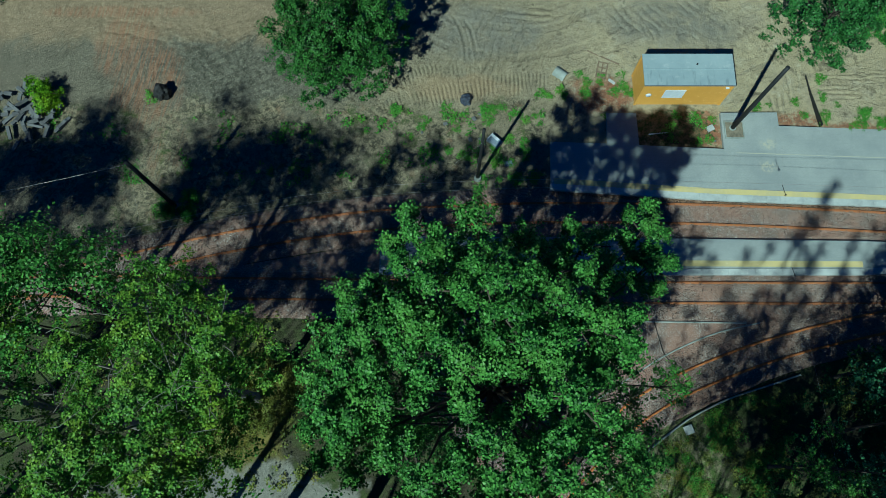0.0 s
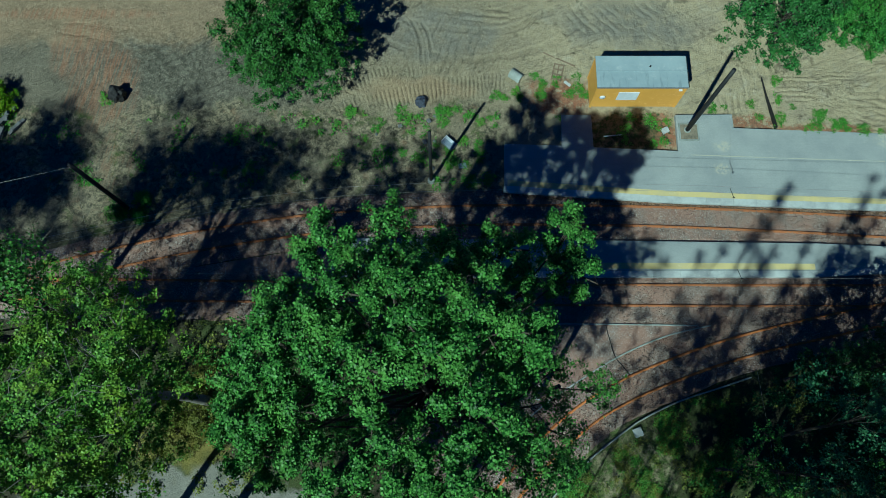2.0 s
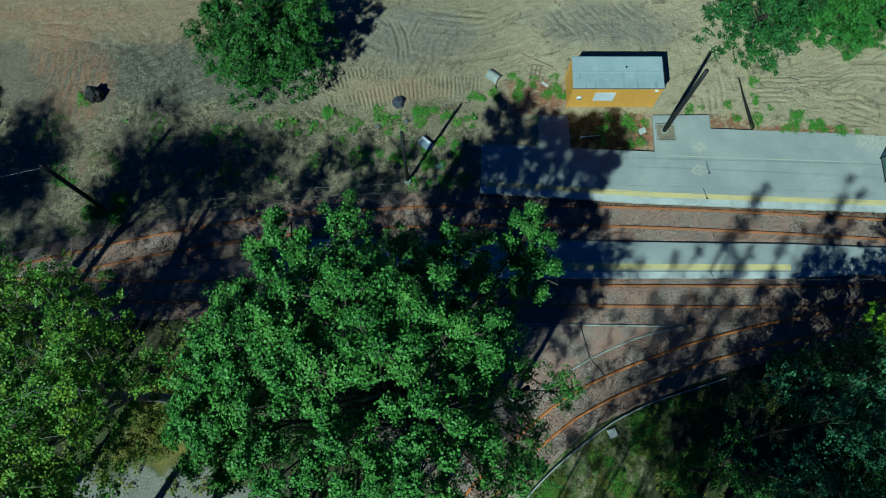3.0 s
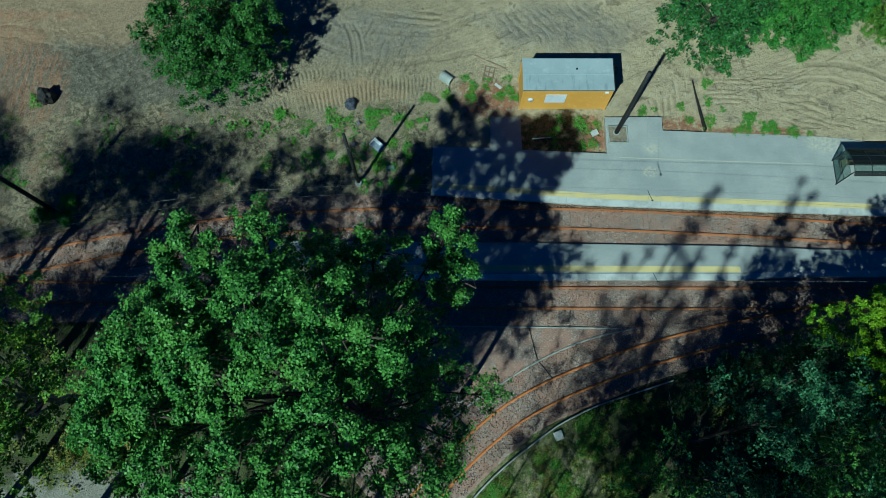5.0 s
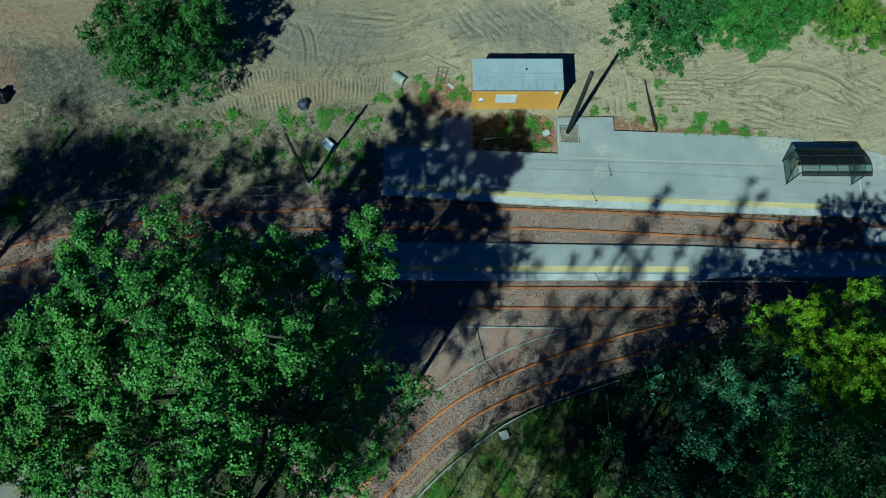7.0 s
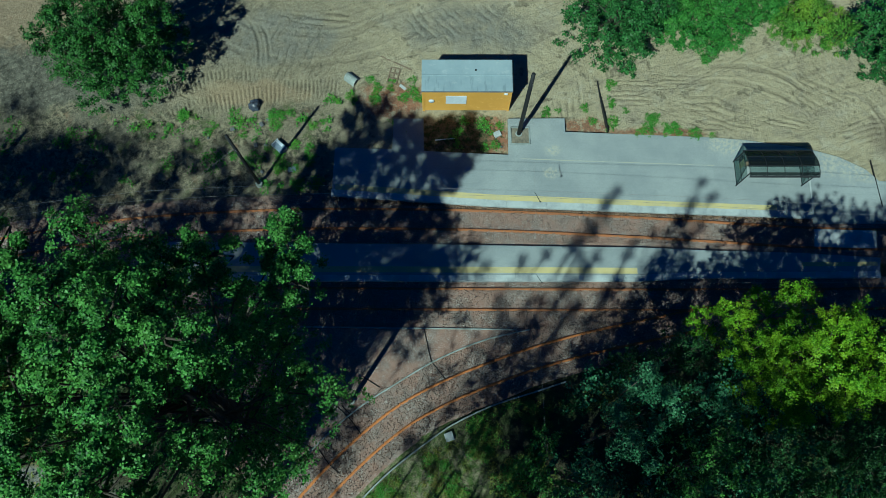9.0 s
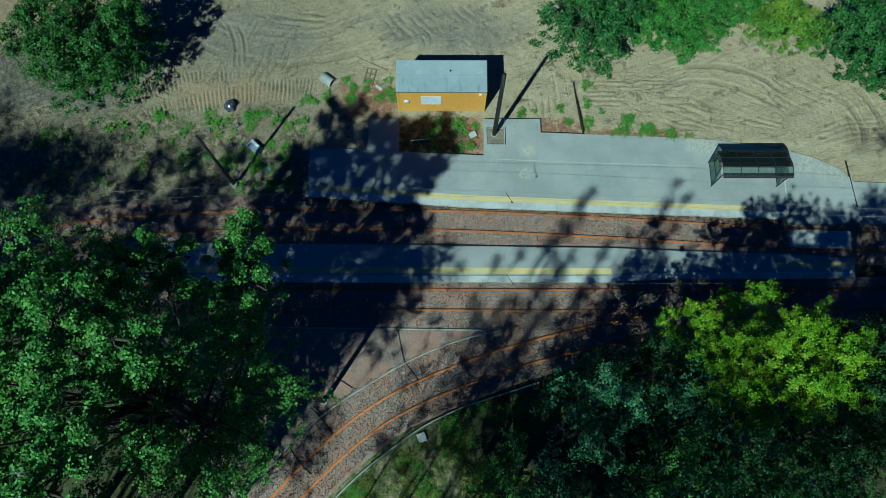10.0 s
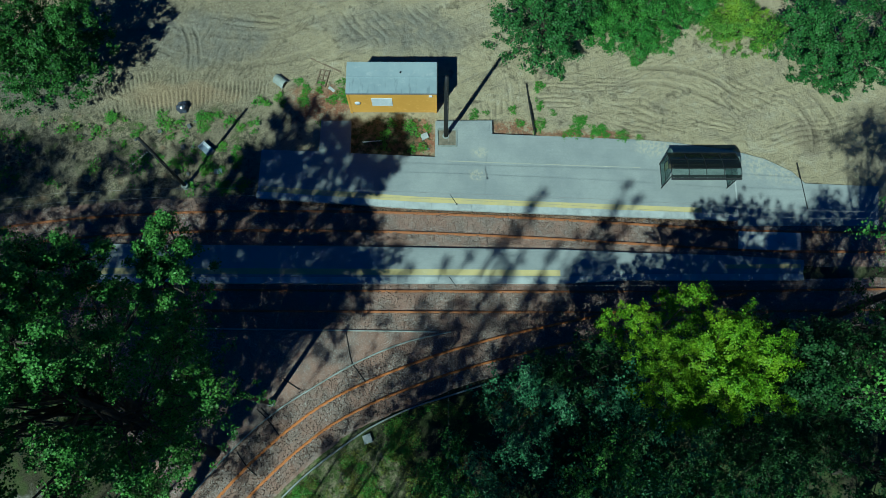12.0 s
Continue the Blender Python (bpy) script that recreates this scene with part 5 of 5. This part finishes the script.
for x in (-0.36, 0.0, 0.36):
    part("bearer", box(bmesh.new(), x - 0.05, x + 0.05, -0.72, 0.72, 0.0, 0.11, 0.008), TIMBER, pallet)
for y in (-0.68, -0.22, 0.2, 0.66):
    part("slat", box(bmesh.new(), -0.42, 0.42, y - 0.055, y + 0.055, 0.113, 0.14, 0.006), TIMBER, pallet)
block("plank", 12.75, 29.4, 0.0, 2.75, 0.13, 0.06, -26, TIMBER, "long dark wooden plank lying on the sand", "plank", bevel=0.008)
block("plank", 13.3, 27.3, 0.0, 0.6, 0.22, 0.05, -40, CONCRETE, "short pale board on the weeds", "plank", bevel=0.008)
block("plank", 1.25, 23.55, 0.05, 1.5, 0.09, 0.06, 22, TIMBER, "broken timber lying in the weeds", "plank", "scrap timber", 3, 0.008)
block("plank", 0.7, 23.3, 0.02, 1.1, 0.1, 0.05, 48, TIMBER, "broken timber lying in the weeds", "plank", "scrap timber", 2, 0.008)
block("plank", 16.6, 22.9, 0.0, 1.5, 0.08, 0.05, 6, WHITE, "pale plastic pipe lying in the weedy bed", "pipe", bevel=0.01)
block("concrete_slab", 20.6, 23.3, 0.0, 0.55, 0.45, 0.18, 25, CONCRETE, "pale broken slab beside the mast bed", "slab")
block("concrete_slab", 5.05, 20.4, 0.0, 0.6, 0.4, 0.14, 10, BLUE_TINT, "grey plastic tray among weeds", "tray")
block("cover_slab", 16.88, 0.9, 0.0, 0.6, 0.6, 0.22, 20, CONCRETE, "pale concrete cover slab in the grass", "cover")
for x, y, s_ in ((2.18, 22.35, 0.4), (2.95, 22.4, 0.3), (2.5, 24.1, 0.38), (2.95, 24.5, 0.3), (2.8, 20.2, 0.3), (0.3, 23.7, 0.35), (1.7, 24.6, 0.25), (-1.5, 23.0, 0.25), (20.9, 22.3, 0.22)):
    block("stone", x, y, -0.04, s_, s_ * 0.75, s_ * 0.5, x * 50, RUBBLE, "pale broken stone lying in the weeds", "stone", "scattered stones", 6, 0.06)


def lump(name, x, y, rx, ry, rz, material, label, category, crease=0.25, seed=0.0):
    bm = bmesh.new()
    bmesh.ops.create_icosphere(bm, subdivisions=3, radius=1.0)
    for v in bm.verts:
        k = 1 + crease * noise.noise(v.co * 1.7 + Vector((seed, 0, 0))) + 0.4 * crease * noise.noise(v.co * 5)
        v.co = Vector((v.co.x * rx * k, v.co.y * ry * k, max(-0.4, v.co.z) * rz * k))
    ob = part(name, bm, material, None, "", False)
    ob.matrix_basis = pose(x, y, rz * 0.35)
    return tagged(ob, label, category)


BAG = worn("black_plastic_film", (0.06, 0.07, 0.095), (0.035, 0.04, 0.055), (0.20, 0.24, 0.32), 5, 0.2, 0, 0.3, 9)
lump("rubbish_bag", 1.9, 25.65, 0.46, 0.44, 0.42, BAG, "full shiny black rubbish bag on the earth", "bag", 0.35)
# the second is a near-black lump of no settled kind
lump("boulder", -21.6, 26.2, 0.62, 0.6, 0.75, BLACK, "blackish lump on the bare earth", "boulder", 0.4, 4.0)

rng = np.random.default_rng(77)
heap = thing("rubble_heap", -32.0, 24.3, 0.0, label="heap of grey broken concrete posts and slabs", category="rubble")
for k in range(60):
    a, q = rng.random() * 2 * math.pi, math.sqrt(rng.random())
    x, y = q * 3.6 * math.cos(a), q * 2.6 * math.sin(a)
    z = 1.1 * (1 - q) + 0.02
    sx = 0.5 + 0.9 * rng.random()
    ob = part("fragment", box(bmesh.new(), -sx / 2, sx / 2, -0.13, 0.13, -0.1, 0.1, 0.015), RUBBLE, heap)
    ob.matrix_basis = pose(x, y, z, rng.normal(0, 14), rng.normal(0, 14), rng.random() * 180)


# ---- weeds and bushes ----
def weed_mesh(seed, n, r, h, size, material):
    rng_ = np.random.default_rng(seed)
    k = 13
    a, q = rng_.random(k) * 6.28, np.sqrt(rng_.random(k)) * r
    clumps_ = np.stack([q * np.cos(a), q * np.sin(a), h * (0.3 + 0.5 * rng_.random(k)), 0.09 + 0.12 * rng_.random(k)], 1)
    return leaf_mesh("weed", clumps_, n, size, material, seed)


weed_meshes = [weed_mesh(200 + k, 34, 0.42, 0.2, 0.085, LEAF_GRASS) for k in range(5)]
WEEDS = [(29.63, 27.35), (29.45, 25.89), (30.5, 25.2), (29.5, 24.27), (32.2, 24.6), (32.9, 24.65), (33.5, 23.9), (34.1, 23.9), (32.1, 23.6), (27.9, 24.36), (27.5, 25.6), (24.5, 25.5), (25.3, 25.3), (24.4, 25.0),
         (10.7, 27.9), (9.4, 26.6), (8.1, 26.1), (14.0, 27.9), (14.1, 27.0), (13.4, 26.3), (14.5, 26.6), (12.4, 27.8), (7.6, 26.2), (4.1, 24.9), (5.2, 22.3), (6.3, 21.6), (5.6, 19.4), (2.7, 21.1), (35.7, 23.3), (37.0, 23.1)]
WEEDS += [(-20.5, 16.7), (-21.0, 16.4), (-18.7, 16.5), (-18.4, 17.8), (-11.3, 19.9), (-10.2, 19.9), (-12.9, 19.7), (-10.8, 20.3), (20.4, 22.4), (20.9, 24.0), (19.5, 22.2), (17.6, 22.4), (20.0, 23.6), (3.4, 24.8), (4.8, 25.1), (11.2, 27.2), (-22.7, 26.2), (-22.4, 25.7)]
rng = np.random.default_rng(5)
for x0, x1, y0, y1, count in ((0.0, 8.0, 19.0, 25.2, 26), (-6.0, 0.5, 22.0, 25.0, 6), (9.0, 14.6, 22.4, 27.6, 8), (15.2, 21.2, 22.0, 24.6, 4), (29.2, 34.5, 23.2, 24.4, 6)):
    WEEDS += [(rng.uniform(x0, x1), rng.uniform(y0, y1)) for k in range(count)]
for k, (x, y) in enumerate(WEEDS):
    ob = new("weed_clump", weed_meshes[k % 5])
    s_ = 0.6 + 0.6 * rng.random()
    ob.matrix_basis = pose(x, y, float(lift(x, y)), 0, 0, 77 * k) @ Matrix.Diagonal((s_ * 1.15, s_, s_, 1))
    tagged(ob, "low clump of bright green weeds", "weed", "weeds on the earth", "stuff")

build_tree("shrub", (-30.6, 26.0), [(-30.9, 26.2, 1.9, 1.1), (-30.1, 25.7, 1.7, 1.0), (-30.3, 24.9, 1.5, 0.9)], LEAF_LIME, "bright yellow-green bush beside the rubble heap", 0.11, 66, 1.4, 0.06, 90, "shrub")
build_tree("shrub", (-13.3, 2.4), [(-13.6, 3.4, 2.2, 1.4), (-12.4, 4.8, 2.4, 1.4), (-14.3, 0.6, 1.8, 1.5), (-11.2, 2.4, 2.2, 1.3), (-12.8, 1.4, 2.0, 1.3), (-15.9, -0.4, 1.4, 1.0), (-10.6, 4.4, 2.0, 1.3), (-15.0, 2.0, 1.6, 1.2)], LEAF_OLIVE, "low olive yellow shrub in a sunny clearing", 0.09, 60, 1.7, 0.05, 91, "shrub")
build_tree("shrub", (-19.4, 16.8), [(-20.3, 16.6, 1.2, 0.9), (-18.7, 16.4, 1.0, 0.7), (-18.6, 17.6, 1.1, 0.6)], LEAF_GRASS, "green bush round the foot of a mast", 0.10, 66, 1.4, 0.04, 92, "shrub")


# ---- cables across the track ----
for pts in ([(15.1, 8.35), (15.6, 6.15), (16.0, 5.56), (16.65, 4.7)], [(9.2, 2.86), (10.04, 2.1), (10.85, 1.09)], [(9.45, 2.97), (10.3, 2.18)], [(8.05, 0.05), (8.75, -0.87), (9.5, -1.5)], [(10.83, 4.97), (12.05, 4.2)]):
    line = smooth_line(pts, 0.3)
    bm = tube(bmesh.new(), [(x, y, 0.09) for x, y in line], [0.03] * len(line), 6)
    tagged(part("cable", bm, BLACK), "black cable lying across the ballast", "cable", "ground cables")


# ---- uncountable small stuff ----
def scatter(name, places, size, material, label, category, seed, up=0.5):
    """Small angular stones as one mesh."""
    rng_ = np.random.default_rng(seed)
    n = len(places)
    base = np.array([[1, 0, 0], [-0.5, 0.87, 0], [-0.5, -0.87, 0], [0.1, 0.1, 0.9], [0, 0, -0.6]])
    tris = np.array([[0, 1, 3], [1, 2, 3], [2, 0, 3], [1, 0, 4], [2, 1, 4], [0, 2, 4]])
    a = rng_.random(n) * 6.28
    co, si = np.cos(a), np.sin(a)
    sc = size * (0.5 + rng_.random((n, 1, 1)))
    v = base[None] * (0.7 + 0.6 * rng_.random((n, 5, 3))) * sc * np.array([1, 0.8, up * 1.6])
    x = v[..., 0] * co[:, None] - v[..., 1] * si[:, None]
    y = v[..., 0] * si[:, None] + v[..., 1] * co[:, None]
    v = np.stack([x, y, v[..., 2]], -1) + places[:, None, :]
    f = (np.arange(n)[:, None, None] * 5 + tris[None]).reshape(-1, 3)
    me = bpy.data.meshes.new(name)
    me.vertices.add(5 * n)
    me.vertices.foreach_set("co", v.ravel())
    me.loops.add(f.size)
    me.loops.foreach_set("vertex_index", f.ravel())
    me.polygons.add(len(f))
    me.polygons.foreach_set("loop_start", np.arange(len(f)) * 3)
    me.materials.append(material)
    me.update()
    me.validate()
    return tagged(new(name, me), label, category, kind="stuff")


def stone_material(name, low, high, pale):
    m = Mat(name, 0.9, 0, 0.2)
    r_ = m.geo.outputs["Random Per Island"]
    c = m.mix(r_, low, high)
    c = m.mix(m.step(m.noise(0.9, 3), 0.5, 0.7), c, m.mix(0.5, c, pale))
    m.colour(c)
    m.bump(m.noise(60, 3), 0.3, 0.01)
    return m.m


rng = np.random.default_rng(12)
spots = []
for line, left, right, count in ((UPPER, 2.0, -2.0, 17000), (LOWER, 1.4, -2.2, 13000), (CURVE, 2.4, -1.8, 15000)):
    keep = line[(line[:, 0] > -24) & (line[:, 0] < 52)]
    i = rng.integers(0, len(keep) - 1, count)
    t = rng.random(count)[:, None]
    p = keep[i] * (1 - t) + keep[i + 1] * t
    d = keep[i + 1] - keep[i]
    d /= np.linalg.norm(d, axis=1)[:, None]
    o = right + (left - right) * rng.random(count)[:, None]
    p = p + o * np.stack([-d[:, 1], d[:, 0]], 1)
    spots.append(np.column_stack([p, 0.06 + 0.02 * rng.random(count)]))
spots = np.concatenate(spots)
edge_a = np.interp(spots[:, 0], [8.1, 20.2, 31, 43.8], [18.2, 17.35, 16.9, 16.45])
clear = ~((spots[:, 0] > 8) & (spots[:, 1] > edge_a)) & ~((spots[:, 0] > -4.6) & (spots[:, 0] < 48.4) & (spots[:, 1] > 11.7) & (spots[:, 1] < 14.6)) & ~((spots[:, 0] > 43.6) & (spots[:, 0] < 48.5) & (spots[:, 1] > 14.2))
scatter("ballast_stones", spots[clear], 0.055, stone_material("ballast_stone", (0.085, 0.067, 0.06), (0.28, 0.21, 0.17), (0.32, 0.16, 0.10)), "loose crushed stone between the rails", "ballast", 3)

n = 1500
x = rng.uniform(8.2, 43.6, n)
foot = np.interp(x, [8.1, 20.2, 31, 43.8], [18.2, 17.4, 16.95, 16.5]) - 0.06 - np.abs(rng.normal(0, 0.11, n))
scatter("platform_rubble", np.column_stack([x, foot, np.full(n, 0.07)]), 0.085, stone_material("brown_rubble", (0.05, 0.035, 0.025), (0.24, 0.15, 0.09), (0.34, 0.24, 0.16)), "brown stones and crumbs along the foot of the platform", "rubble", 6)
n = 1800
p = np.column_stack([rng.uniform(-34, 58, n), rng.uniform(24.9, 36, n), np.full(n, 0.0)])
p[:, 2] = lift(p[:, 0], p[:, 1]) - 0.02
scatter("sand_clods", p, 0.035, stone_material("clod", (0.20, 0.17, 0.115), (0.40, 0.36, 0.26), (0.3, 0.2, 0.12)), "small clods and pebbles on the sand", "clods", 4, 0.4)


def grass(name, boxes, per, size, material, label, seed, low=0.0):
    rng_ = np.random.default_rng(seed)
    rows_ = []
    for x0, x1, y0, y1 in boxes:
        for k in range(int(per * (x1 - x0) * (y1 - y0))):
            x, y = rng_.uniform(x0, x1), rng_.uniform(y0, y1)
            if x > 8 and y > np.interp(x, [8.6, 11.7, 13.5, 15, 16.8, 18.75, 20.3, 22.5, 25], [-5.8, -2.5, -0.86, 0.26, 1.54, 2.5, 3.13, 3.8, 4.6]) - 0.3 and y < 15:
                continue
            if noise.noise((x * 0.45, y * 0.45, 2)) + 0.5 * noise.noise((x * 1.7, y * 1.7, 5)) + 0.35 * noise.noise((x * 4.1, y * 4.1, 9)) > low:
                rows_.append((x, y, 0.08 + 0.08 * rng_.random(), 0.16 + 0.2 * rng_.random()))
    me = leaf_mesh(name, rows_, 30, size, material, seed, -0.3)
    tagged(new(name, me), label, "grass", kind="stuff")


grass("grass", [(-30, 8, 18.6, 24.8)], 3.0, 0.14, LEAF_GRASS, "patchy green grass beside the track", 31, 0.22)
grass("undergrowth", [(19.5, 30, -6, 4.5), (-25, -8, -3, 9)], 3.0, 0.15, LEAF_OLIVE, "sunlit patchy grass at the edge of the wood", 32, 0.02)

bm = sweep(bmesh.new(), np.array([(48.9, 21.2), (49.05, 19.4), (49.2, 17.5)]), [(-0.02, -0.1), (0.02, -0.1), (0.02, 0.12), (-0.02, 0.12)])
tagged(part("edging_board", bm, STEEL_DARK), "thin dark wooden edging across the paved landing", "edging")
bm = sweep(bmesh.new(), np.array([(43.84, 16.6), (43.9, 18.2), (43.95, 19.7)]), [(-0.05, 0), (0.05, 0), (0.05, 0.02), (-0.05, 0.02)], 0.28)
part("end_strip", bm, CONCRETE, platform_a, "pale concrete end strip")
grass("meadow", [(9.5, 24, -5.5, 3.4)], 14.0, 0.075, LEAF_GRASS, "sunlit green grass between the kerb and the wood", 33, 0.14)
grass("dry_grass", [(9.5, 24, -5.5, 3.4)], 9.0, 0.07, LEAF_OLIVE, "dry yellowish grass between the kerb and the wood", 34, -0.05)
